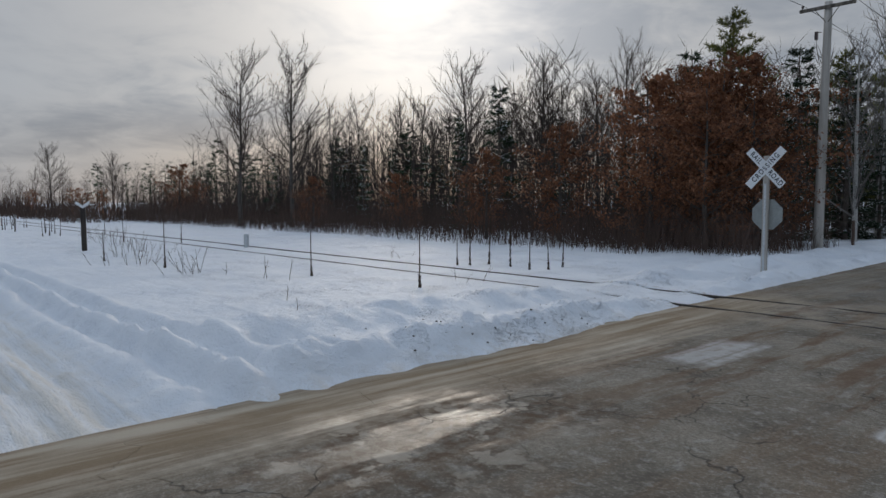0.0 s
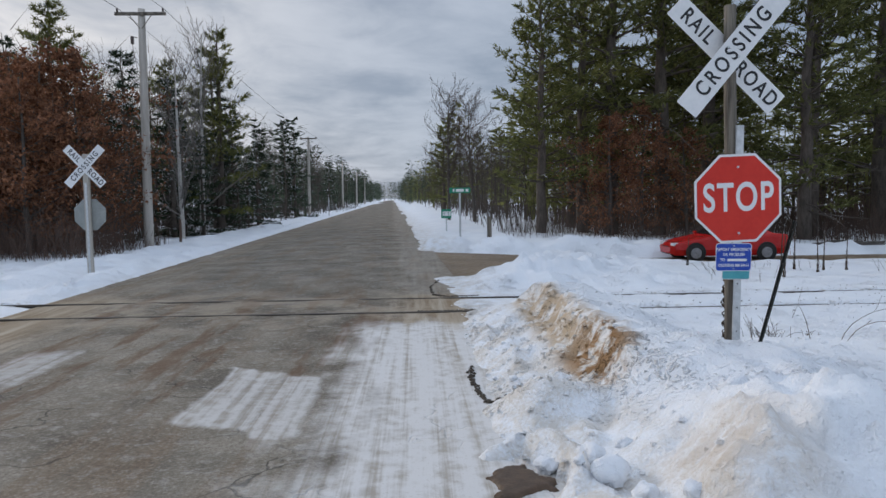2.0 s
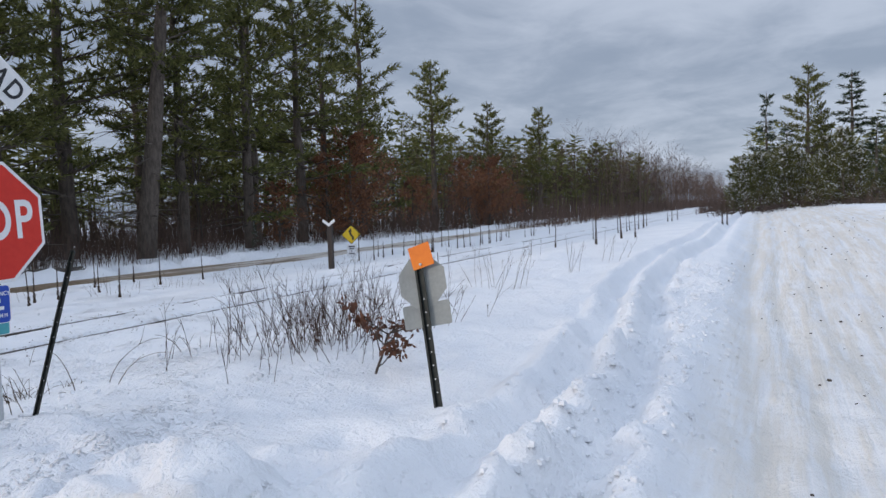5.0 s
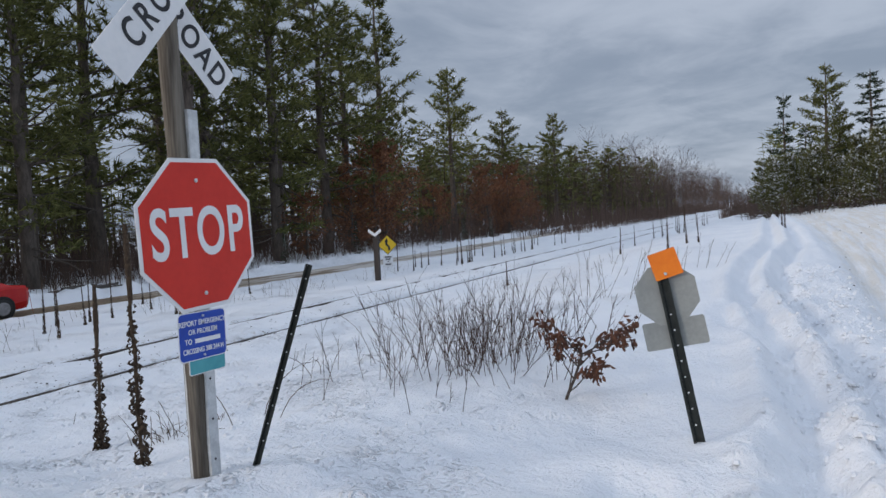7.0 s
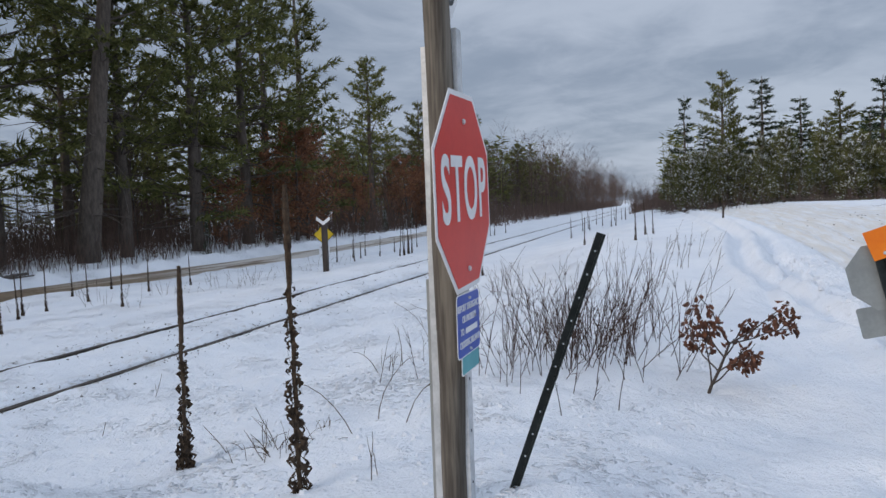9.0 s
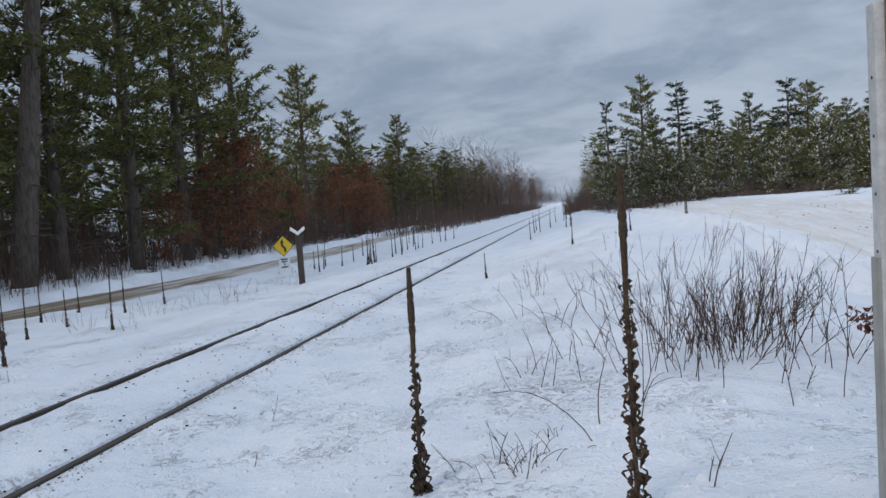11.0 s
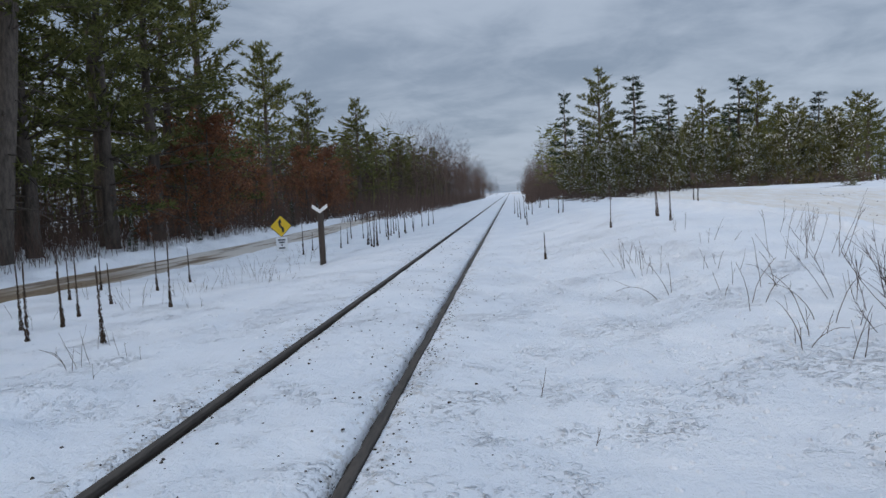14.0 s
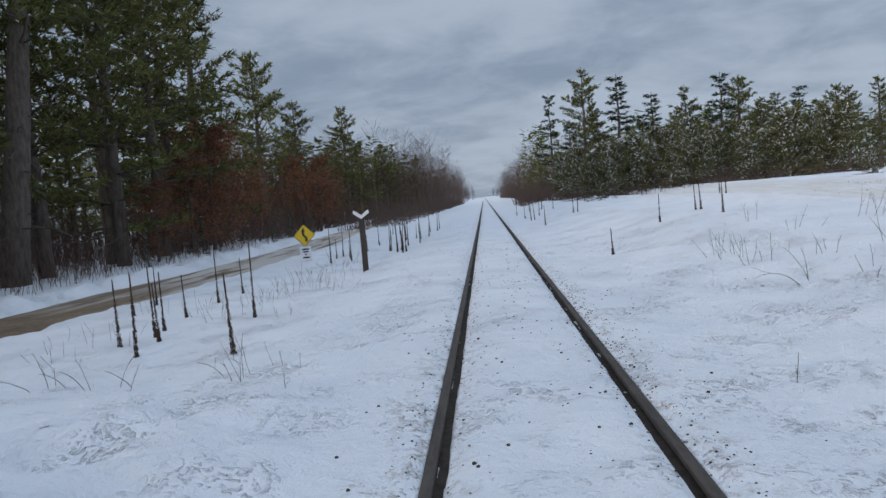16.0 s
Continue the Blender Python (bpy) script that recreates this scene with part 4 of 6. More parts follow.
# ---- the parked car ----
def red_car():
    thing = empty("car", pose(11.3, 11.55, float(lane_z(np.array(11.0))) - 0.02) @ Matrix.Diagonal((0.9, 0.9, 0.9, 1)), "red compact sedan parked on the dirt lane", "car")
    # side outline from the nose (-x) to the tail, with half widths
    secs = [(-2.25, 0.30, 0.52, 0.52, 0.55), (-2.12, 0.22, 0.66, 0.66, 0.74), (-1.55, 0.20, 0.80, 0.80, 0.83), (-0.95, 0.20, 0.90, 0.92, 0.85), (-0.75, 0.20, 0.93, 0.98, 0.85), (0.0, 0.20, 0.94, 1.36, 0.86), (0.55, 0.20, 0.95, 1.40, 0.86), (1.15, 0.20, 0.97, 1.24, 0.85), (1.62, 0.21, 1.0, 1.02, 0.84), (2.1, 0.26, 0.97, 0.97, 0.78), (2.24, 0.36, 0.80, 0.80, 0.66)]
    g = Geo()
    for x, lo, belt, top, hw in secs:
        rw = hw - 0.18 * min(1, max(0, (top - belt) / 0.3))
        g.v += [Vector(p) for p in ((x, -hw * 0.92, lo), (x, -hw, lo + 0.22), (x, -hw, belt - 0.1), (x, -hw * 0.96, belt), (x, -rw * 0.97, top - 0.03), (x, -rw * 0.8, top), (x, rw * 0.8, top), (x, rw * 0.97, top - 0.03), (x, hw * 0.96, belt), (x, hw, belt - 0.1), (x, hw, lo + 0.22), (x, hw * 0.92, lo))]
    n = 12
    for i in range(len(secs) - 1):
        for k in range(n):
            k2 = (k + 1) % n
            g.f.append((i * n + k, i * n + k2, (i + 1) * n + k2, (i + 1) * n + k))
    g.f += [tuple(reversed(range(n))), tuple(range((len(secs) - 1) * n, len(secs) * n))]
    body = part("body", g, CAR_RED, thing, "glossy red bodywork", smooth=False, bevel=0.02)
    for s in (-1, 1):
        for outline, nm in (([(-0.72, 0.98), (-0.08, 0.98), (-0.08, 1.29), (-0.20, 1.28)], "front_side_window"), ([(0.0, 0.98), (0.62, 1.0), (0.58, 1.33), (0.0, 1.31)], "rear_side_window"), ([(0.70, 1.0), (1.30, 1.03), (1.02, 1.23), (0.68, 1.31)], "quarter_window")):
            w = Geo()
            for x, z in outline:
                t = (z - 0.94) / 0.42
                w.v.append(Vector((x, s * (0.852 - 0.175 * t), z)))
            w.f.append((0, 1, 2, 3) if s < 0 else (3, 2, 1, 0))
            part(nm, w, GLASS_DARK, thing)
        m = Geo()
        m.box((-0.72, s * 0.93, 1.0), (0.10, 0.16, 0.11))
        part("wing_mirror", m, CAR_RED, thing, bevel=0.02)
        hl = Geo()
        hl.box((-2.09, s * 0.57, 0.63), (0.22, 0.30, 0.12))
        part("headlight", hl, LENS, thing, "clear headlight", bevel=0.03)
        tl = Geo()
        tl.box((2.14, s * 0.58, 0.80), (0.14, 0.26, 0.16))
        part("tail_light", tl, RED, thing, bevel=0.02)
        for wx in (-1.38, 1.30):
            ty = Geo()
            ty.tube([(wx, s * 0.66, 0.31), (wx, s * 0.69, 0.31), (wx, s * 0.84, 0.31), (wx, s * 0.87, 0.31)], [0.28, 0.315, 0.315, 0.28], 24)
            wheel = part("wheel", ty, TYRE, thing, "black tyre on a grey rim", smooth=True)
            r = Geo()
            r.tube([(wx, s * 0.86, 0.31), (wx, s * 0.876, 0.31), (wx, s * 0.872, 0.31)], [0.21, 0.20, 0.05], 18)
            part("rim", r, RIM, wheel)
            arch = Geo()
            arch.tube([(wx, s * 0.80, 0.33), (wx, s * 0.856, 0.33)], [0.375, 0.375], 24)
            part("wheel_arch", arch, TYRE, thing)
    ws = Geo()
    ws.v += [Vector(p) for p in ((-0.78, -0.74, 0.985), (-0.78, 0.74, 0.985), (-0.10, 0.56, 1.335), (-0.10, -0.56, 1.335))]
    ws.f.append((0, 3, 2, 1))
    part("windscreen", ws, GLASS_DARK, thing)
    gr = Geo()
    gr.box((-2.235, 0, 0.50), (0.03, 0.7, 0.10))
    part("grille", gr, TYRE, thing)


red_car()


# ---- trees ----
def around(rng, d, spread):
    """A direction near d."""
    v = d + Vector((rng.uniform(-1, 1), rng.uniform(-1, 1), rng.uniform(-1, 1))) * spread
    return v.normalized()


def limb(g, rng, p, d, length, r0, r1, segs, sides, droop=0.0, wob=0.12):
    pts, rad = [p.copy()], [r0]
    for i in range(segs):
        d = around(rng, d, wob)
        d.z += droop
        d.normalize()
        p = p + d * (length / segs)
        pts.append(p.copy())
        rad.append(r0 + (r1 - r0) * (i + 1) / segs)
    g.tube(pts, rad, sides, cap=False)
    return pts


def bare_tree(seed, h, full=1.0, low=0.28, trunk_r=0.16, up=0.9, lean=0.03):
    """Trunk, and a crown of ever finer branches."""
    rng = random.Random(seed)
    tr, cr = Geo(), Geo()
    pts = limb(tr, rng, Vector((0, 0, -0.3)), Vector((rng.uniform(-lean, lean), rng.uniform(-lean, lean), 1)), h * 0.93, trunk_r, 0.025, 9, 7, 0.05, 0.05)
    for i in range(int(26 * full)):
        f = low + (0.98 - low) * (i + rng.random()) / (26 * full)
        k = f * 9
        a, b = pts[min(int(k), 8)], pts[min(int(k) + 1, 9)]
        p = a.lerp(b, k - int(k))
        ang = rng.uniform(0, 6.283)
        d = Vector((math.cos(ang), math.sin(ang), up * rng.uniform(0.6, 1.5))).normalized()
        L = h * (0.10 + 0.27 * (1 - f) ** 0.7) * rng.uniform(0.7, 1.2)
        bp = limb(cr, rng, p, d, L, 0.012 + 0.05 * (1 - f) * trunk_r / 0.16, 0.010, 5, 4, 0.06, 0.16)
        for j in range(int(7 * full) + 1):
            q = bp[1 + j % 5]
            d2 = around(rng, (bp[-1] - bp[0]).normalized() * 0.8 + Vector((0, 0, 0.35)), 0.75)
            tp = limb(cr, rng, q, d2, L * rng.uniform(0.22, 0.45), 0.013, 0.006, 3, 3, 0.05, 0.2)
            for m in range(int(3 * full) + 1):
                d3 = around(rng, (tp[-1] - tp[0]).normalized(), 0.7)
                cr.cone(tp[1 + m % 3], d3, L * rng.uniform(0.12, 0.26), 0.008)
    return tr, cr


def pine_tree(seed, h, low=0.25, reach=0.20, dense=1.0, trunk_r=0.22, lean=(0, 0), blade=(0.30, 0.05), conical=0.5, droop=0.0, dust=0.12, fleck=(0.26, 0.055), dead=10):
    rng = random.Random(seed)
    tr, cr, sn = Geo(), Geo(), Geo()
    base = Vector((0, 0, -0.3))
    top = Vector((lean[0], lean[1], h))
    pts = [base.lerp(top, k / 10) + Vector((rng.uniform(-0.05, 0.05), rng.uniform(-0.05, 0.05), 0)) for k in range(11)]
    tr.tube(pts, [trunk_r * (1 - 0.92 * (k / 10) ** 1.2) for k in range(11)], 8)
    whorls = int(17 * dense)
    for w in range(whorls):
        f = low + (0.985 - low) * max(0.0, (w + rng.uniform(-0.3, 0.3)) / whorls) ** 0.78
        f = min(max(f, low), 0.985)
        p0 = base.lerp(top, f)
        rel = (f - low) / (1 - low)
        shape = (1 - rel) ** 0.75 * conical + (1 - conical) * math.sin(math.pi * min(1, 0.22 + 0.78 * rel)) ** 0.8
        for b in range(rng.choice((3, 4, 4, 5))):
            if rng.random() < 0.10:
                continue
            ang = rng.uniform(0, 6.283)
            L = max(0.5, h * reach * shape * rng.uniform(0.65, 1.25))
            d = Vector((math.cos(ang), math.sin(ang), rng.uniform(0.05, 0.35) + 0.5 * rel - droop)).normalized()
            bp = limb(tr, rng, p0, d, L, 0.012 + 0.014 * L, 0.008, 4, 3, 0.02, 0.10)
            count = max(6, int(L * 10.0 * dense))
            for j in range(count):
                t = 0.22 + 0.78 * (j + rng.random()) / count
                k = t * 4
                q = bp[min(int(k), 3)].lerp(bp[min(int(k) + 1, 4)], k - int(k))
                side = d.cross(Vector((0, 0, 1))).normalized()
                q = q + side * rng.uniform(-1, 1) * L * 0.42 * (1.2 - t) + Vector((0, 0, rng.uniform(-0.10, 0.14)))
                for m in range(7):
                    dd = around(rng, d * 0.75 + Vector((0, 0, 0.16 - droop * 0.8)), 0.85)
                    s = dd.cross(Vector((rng.uniform(-1, 1), rng.uniform(-1, 1), rng.uniform(-1, 1))))
                    if s.length > 1e-3:
                        cr.blade(q, dd, s.normalized(), blade[0] * rng.uniform(0.7, 1.3), blade[1] * rng.uniform(0.7, 1.2))
                for _ in range(int(dust + rng.random())):
                    sn.blade(q + Vector((rng.uniform(-0.1, 0.1), rng.uniform(-0.1, 0.1), 0.05)), around(rng, d, 0.6), side, *fleck)
    for k in range(dead):
        f = rng.uniform(0.10, low + 0.15)
        ang = rng.uniform(0, 6.283)
        limb(tr, rng, base.lerp(top, f), Vector((math.cos(ang), math.sin(ang), -0.05)), rng.uniform(1.5, 4.0), 0.035, 0.008, 6, 4, -0.03, 0.16)
    return tr, cr, sn


def leafy_tree(seed, h, leaves=6800, low=0.08, width=0.36, leaf=0.10, trunk_r=0.13):
    """A tree that has kept its dead leaves."""
    rng = random.Random(seed)
    tr, cr = Geo(), Geo()
    pts = limb(tr, rng, Vector((0, 0, -0.2)), Vector((0, 0, 1)), h * 0.9, trunk_r, 0.02, 8, 7, 0.04, 0.07)
    tips = []
    for i in range(34):
        f = low + (0.97 - low) * (i + rng.random()) / 34
        k = f * 8
        p = pts[min(int(k), 7)].lerp(pts[min(int(k) + 1, 8)], k - int(k))
        ang = rng.uniform(0, 6.283)
        L = h * width * (math.sin(math.pi * min(1.0, 0.25 + 0.72 * f)) ** 0.7) * rng.uniform(0.6, 1.15)
        d = Vector((math.cos(ang), math.sin(ang), rng.uniform(0.1, 0.7))).normalized()
        bp = limb(tr, rng, p, d, L, 0.035 * (1.2 - f), 0.008, 5, 4, 0.03, 0.18)
        for j in range(7):
            tp = limb(tr, rng, bp[1 + j % 5], around(rng, d, 0.9), L * rng.uniform(0.25, 0.5), 0.010, 0.004, 3, 3, 0.02, 0.2)
            tips.append((tp, L))
    per = max(1, leaves // len(tips))
    for tp, L in tips:
        if rng.random() < 0.08:
            continue
        for j in range(per):
            q = tp[rng.randrange(1, 4)] + Vector((rng.gauss(0, 1), rng.gauss(0, 1), rng.gauss(0, 0.8))) * 0.14 * max(0.6, L * 0.5)
            dd = around(rng, Vector((0, 0, -0.4)), 1.0)
            s = dd.cross(Vector((rng.uniform(-1, 1), rng.uniform(-1, 1), rng.uniform(-1, 1))))
            if s.length > 1e-3:
                cr.blade(q, dd, s.normalized(), leaf * rng.uniform(1.0, 1.9), leaf * 0.45 * rng.uniform(0.7, 1.2))
    return tr, cr


class Kind:
    """One kind of tree, with a few variants that its copies share."""

    def __init__(self, name, label, category, group, variants, mats, parts):
        self.tag = (label, category, group)
        self.name, self.parts, self.base = name, parts, []
        for geos in variants:
            self.base.append([g.mesh(f"{name}_{p}", m, smooth=(p == "trunk")) for g, m, p in zip(geos, mats, parts)])
        self.count = 0

    def plant(self, x, y, scale, turn, variant=None, label="", wide=1.0):
        meshes = self.base[(self.count if variant is None else variant) % len(self.base)]
        self.count += 1
        thing = empty(self.name, pose(x, y, gz(x, y) - 0.05, 0, 0, turn) @ Matrix.Diagonal((scale * wide, scale * wide, scale, 1)), label or self.tag[0], self.tag[1], self.tag[2])
        for me, p in zip(meshes, self.parts):
            if len(me.polygons):
                kid = new(p, me)
                kid.parent = thing
                if p != "trunk":
                    kid["kind"] = "stuff"
        return thing


H0 = 12.0
BARE = Kind("bare_tree", "leafless grey-brown tree with fine twigs in snow", "tree", "bare trees", [bare_tree(s, H0, 1.45) for s in (1, 2, 3)], (BARK, TWIG), ("trunk", "crown"))
SLIM = Kind("slender_bare_tree", "slender leafless tree in a dense wood", "tree", "slender bare trees", [bare_tree(s, H0, 0.75, 0.30, 0.075, 1.2) for s in (11, 12, 13, 14)], (BARK, TWIG), ("trunk", "crown"))
BIRCH = Kind("birch_tree", "pale leafless birch at the forest edge", "tree", "birch trees", [bare_tree(s, H0, 1.1, 0.12, 0.17, 1.5) for s in (21,)], (BIRCH_BARK, BIRCH_TWIG), ("trunk", "crown"))
PINE = Kind("pine_tree", "tall dark green pine with open layered branches", "tree", "pine trees", [pine_tree(s, H0, lo, rc, 1.1, 0.25, blade=(0.29, 0.033), conical=cn, droop=0.08) for s, lo, rc, cn in ((31, 0.22, 0.25, 0.55), (32, 0.12, 0.24, 0.75), (33, 0.34, 0.24, 0.45), (34, 0.16, 0.27, 0.6))], (PINE_BARK, NEEDLE, CLEAN_SNOW), ("trunk", "crown", "snow"))
YOUNG = Kind("young_pine", "young yellow-green pine dusted with snow", "tree", "young pines", [pine_tree(s, 4.0, 0.03, 0.34, 0.85, 0.05, blade=(0.24, 0.04), conical=0.7, dust=1.7, fleck=(0.17, 0.06)) for s in (41, 42, 43)], (PINE_BARK, NEEDLE_Y, CLEAN_SNOW), ("trunk", "crown", "snow"))
SPRUCES = Kind("spruce_tree", "narrow dark spruce with drooping branches", "tree", "spruce trees", [pine_tree(s, H0, 0.05, 0.15, 1.15, 0.15, blade=(0.26, 0.036), conical=1.0, droop=0.35, dust=1.0, fleck=(0.22, 0.05)) for s in (51, 52)], (PINE_BARK, SPRUCE, CLEAN_SNOW), ("trunk", "crown", "snow"))
OAK = Kind("oak_tree", "oak holding rust-brown dead leaves", "tree", "oaks with dead leaves", [leafy_tree(s, 8.0) for s in (61, 62, 63)], (BARK, OAK_LEAF), ("trunk", "crown"))

rnd = random.Random(5)


def plant_all(kind, rows, h0, wide=1.0):
    for x, y, h in rows:
        kind.plant(x, y, h / h0, rnd.uniform(0, 360), wide=wide)


# west of the road
plant_all(BARE, [(-49.3, 10.6, 13.5), (-44.9, 12.6, 13.5), (-35.9, 21.7, 12.8), (-30.6, 24.0, 12.6), (-25.3, 25.6, 12.2), (-107, 9.4, 10.5), (-105, 16.9, 9.3), (3.1, 37.9, 10.0), (4.6, 33.5, 8.8)], H0)
plant_all(SLIM, [(-50.1, 19.6, 11.5), (-50.4, 22.7, 12.3), (-44.6, 23.9, 11.7), (-30.6, 26.6, 11.3), (-50.5, 26.0, 12.2)], H0)
plant_all(SPRUCES, [(-30.7, 19.8, 9.5), (-19.9, 24.2, 10.4), (-13.5, 22.8, 9.4), (-11.7, 31.3, 11.3), (-11.3, 57.3, 8.8), (-13.0, 97.6, 8.0), (-10.6, 25.2, 5.4), (-10.4, 34.2, 5.2), (-12.6, 27.0, 7.5), (-11.2, 41.0, 6.5), (-12.4, 47.0, 8.0), (-11.6, 23.6, 8.2), (-11.0, 29.0, 7.2), (-10.2, 31.0, 4.2), (-10.5, 37.5, 6.0), (-11.8, 36.0, 8.6)], H0, 1.45)
plant_all(OAK, [(-15.3, 13.0, 7.8), (-12.7, 12.6, 7.0), (-17.0, 15.5, 8.4), (-14.2, 16.0, 8.2), (-20.5, 13.5, 6.5), (-24.0, 12.0, 5.0), (-74.4, 15.3, 6.8), (-33.0, 13.5, 4.2), (-40.0, 11.5, 4.0), (-11.4, 14.0, 6.6), (-12.4, 16.2, 9.0), (-16.2, 17.5, 9.0), (-13.4, 14.4, 8.0)], 8.0)
plant_all(PINE, [(-17.2, 23.4, 12.0), (-10.6, 28.9, 12.0), (-22.0, 28.0, 10.0), (-15.0, 33.0, 11.0)], H0)
plant_all(BIRCH, [(-10.6, 21.9, 9.5), (-10.9, 26.1, 12.0)], H0)
# north-east corner and along the lane
plant_all(PINE, [(6.3, 18.7, 11.5), (8.6, 20.6, 15.0), (9.8, 19.9, 18.0), (12.3, 20.4, 19.0), (15.2, 22.0, 18.0), (17.3, 17.0, 14.5), (19.6, 20.4, 18.5), (24.0, 22.0, 20.0), (28.5, 18.8, 17.0), (32.2, 17.4, 17.5), (35.0, 19.5, 19.0), (38.5, 18.5, 19.0), (43.5, 20.0, 18.0), (49.6, 20.6, 21.0), (61.7, 20.0, 16.4), (80.2, 21.6, 15.0), (88.4, 17.6, 15.0), (107.8, 20.6, 12.6), (120, 17.5, 12.6), (138, 13.5, 12.0), (16.8, 26.0, 15.0), (3.9, 66.0, 9.6), (31.0, 25.0, 16.0)], H0)
plant_all(OAK, [(42.0, 17.0, 8.8), (44.6, 17.6, 8.0), (39.5, 17.2, 6.6), (9.2, 18.0, 6.2), (10.8, 18.6, 6.6), (12.6, 18.0, 5.4), (66.6, 16.2, 8.4), (64.0, 17.2, 7.8), (69.4, 17.6, 7.6), (33.5, 16.4, 4.6), (55.0, 19.0, 5.5), (74.0, 17.5, 6.5)], 8.0)
hero_tr, hero_cr, hero_sn = pine_tree(77, 21.0, 0.42, 0.20, 1.15, 0.52, lean=(1.2, -2.3), dead=34)
HERO = Kind("leaning_pine", "large grey-trunked pine leaning over the lane", "tree", "", [(hero_tr, hero_cr, hero_sn)], (PINE_BARK, NEEDLE, CLEAN_SNOW), ("trunk", "crown", "snow"))
HERO.plant(24.8, 17.6, 1.0, 0)
# south of the track, far right
plant_all(SPRUCES, [(95.6, -9.4, 14.2)], H0, 1.3)
plant_all(PINE, [(95.1, -13.9, 17.0), (97.0, -15.4, 12.5)], H0, 0.95)
plant_all(SPRUCES, [(95.0, -18.4, 15.6), (93.0, -11.6, 9.5), (93.0, -22.4, 12.6), (90.0, -30.2, 13.8), (87.0, -38.4, 11.0), (90.0, -20.4, 9.5), (88.0, -28.4, 10.0)], H0, 1.75)
plant_all(PINE, [(92.0, -26.4, 13.0), (90.5, -32.6, 13.2), (88.0, -36.0, 10.6), (86.0, -42.2, 10.6), (84.0, -46.0, 11.0), (89.0, -24.4, 9.5), (87.0, -33.8, 10.0), (80.0, -40.5, 9.5)], H0, 1.15)


def fill(kind, n, x0, x1, y0, y1, h0, h1, base_h):
    for _ in range(n):
        kind.plant(rnd.uniform(x0, x1), rnd.uniform(y0, y1), rnd.uniform(h0, h1) / base_h, rnd.uniform(0, 360))


# woods that fill the distance
fill(SLIM, 40, -72, -16, 22, 42, 9, 13, H0)
fill(BARE, 10, -60, -18, 26, 40, 9, 12, H0)
fill(SPRUCES, 26, -62, -18, 16, 30, 3.5, 8, H0)
fill(SLIM, 16, -150, -75, 5, 40, 5, 8, H0)
fill(OAK, 6, -120, -60, 6, 20, 3, 6, 8.0)
fill(SPRUCES, 14, -22, -11.0, 24, 90, 6, 10, H0)
fill(SLIM, 22, -30, -13.5, 30, 160, 7, 11, H0)
fill(SLIM, 20, 3.6, 22, 42, 160, 7, 10, H0)
fill(PINE, 8, 5, 24, 40, 130, 9, 12, H0)
fill(PINE, 9, 8, 60, 26, 38, 12, 16, H0)
fill(SLIM, 14, 30, 90, 20, 34, 7, 11, H0)
fill(OAK, 8, 40, 110, 19, 28, 4, 6.5, 8.0)
fill(PINE, 6, 70, 140, 27, 40, 10, 14, H0)
fill(SLIM, 14, 100, 200, 10, 20, 6, 10, H0)
fill(SLIM, 14, 100, 200, -18, -8, 6, 10, H0)
fill(PINE, 14, 72, 100, -70, -38, 9, 11.5, H0)
fill(YOUNG, 58, 48, 62, -24.5, -8.0, 2.8, 4.9, 4.0)
fill(YOUNG, 12, 60, 72, -16, -7.0, 3.0, 5.0, 4.0)
fill(YOUNG, 5, 24, 30, -18, -14, 0.8, 1.2, 4.0)
fill(SPRUCES, 6, 28, 60, 14.5, 17, 1.5, 3.0, H0)


def brush(name, n, area, h0, h1, mat, label, seed, r=0.007, fork=2):
    """A thicket of thin stems."""
    rng = random.Random(seed)
    g = Geo()
    x0, x1, y0, y1 = area
    xs, ys = [rng.uniform(x0, x1) for _ in range(n)], [rng.uniform(y0, y1) for _ in range(n)]
    zs = ground_z(np.array(xs), np.array(ys))
    hs = np.clip(1.0 + 2.4 * fbm(np.array(xs), np.array(ys), 0.22, seed), 0.25, 2.0)
    for x, y, z, k in zip(xs, ys, zs, hs):
        h = rng.uniform(h0, h1) * (0.5 + 0.7 * rng.random()) * k
        p = Vector((x, y, z - 0.05))
        d = around(rng, Vector((0, 0, 1)), 0.32)
        g.cone(p, d, h, r)
        for _ in range(fork):
            g.cone(p + d * h * rng.uniform(0.15, 0.7), around(rng, d, 0.55), h * rng.uniform(0.25, 0.55), r * 0.6)
    return tagged(part(name, g, mat), label, "brush", kind="stuff")


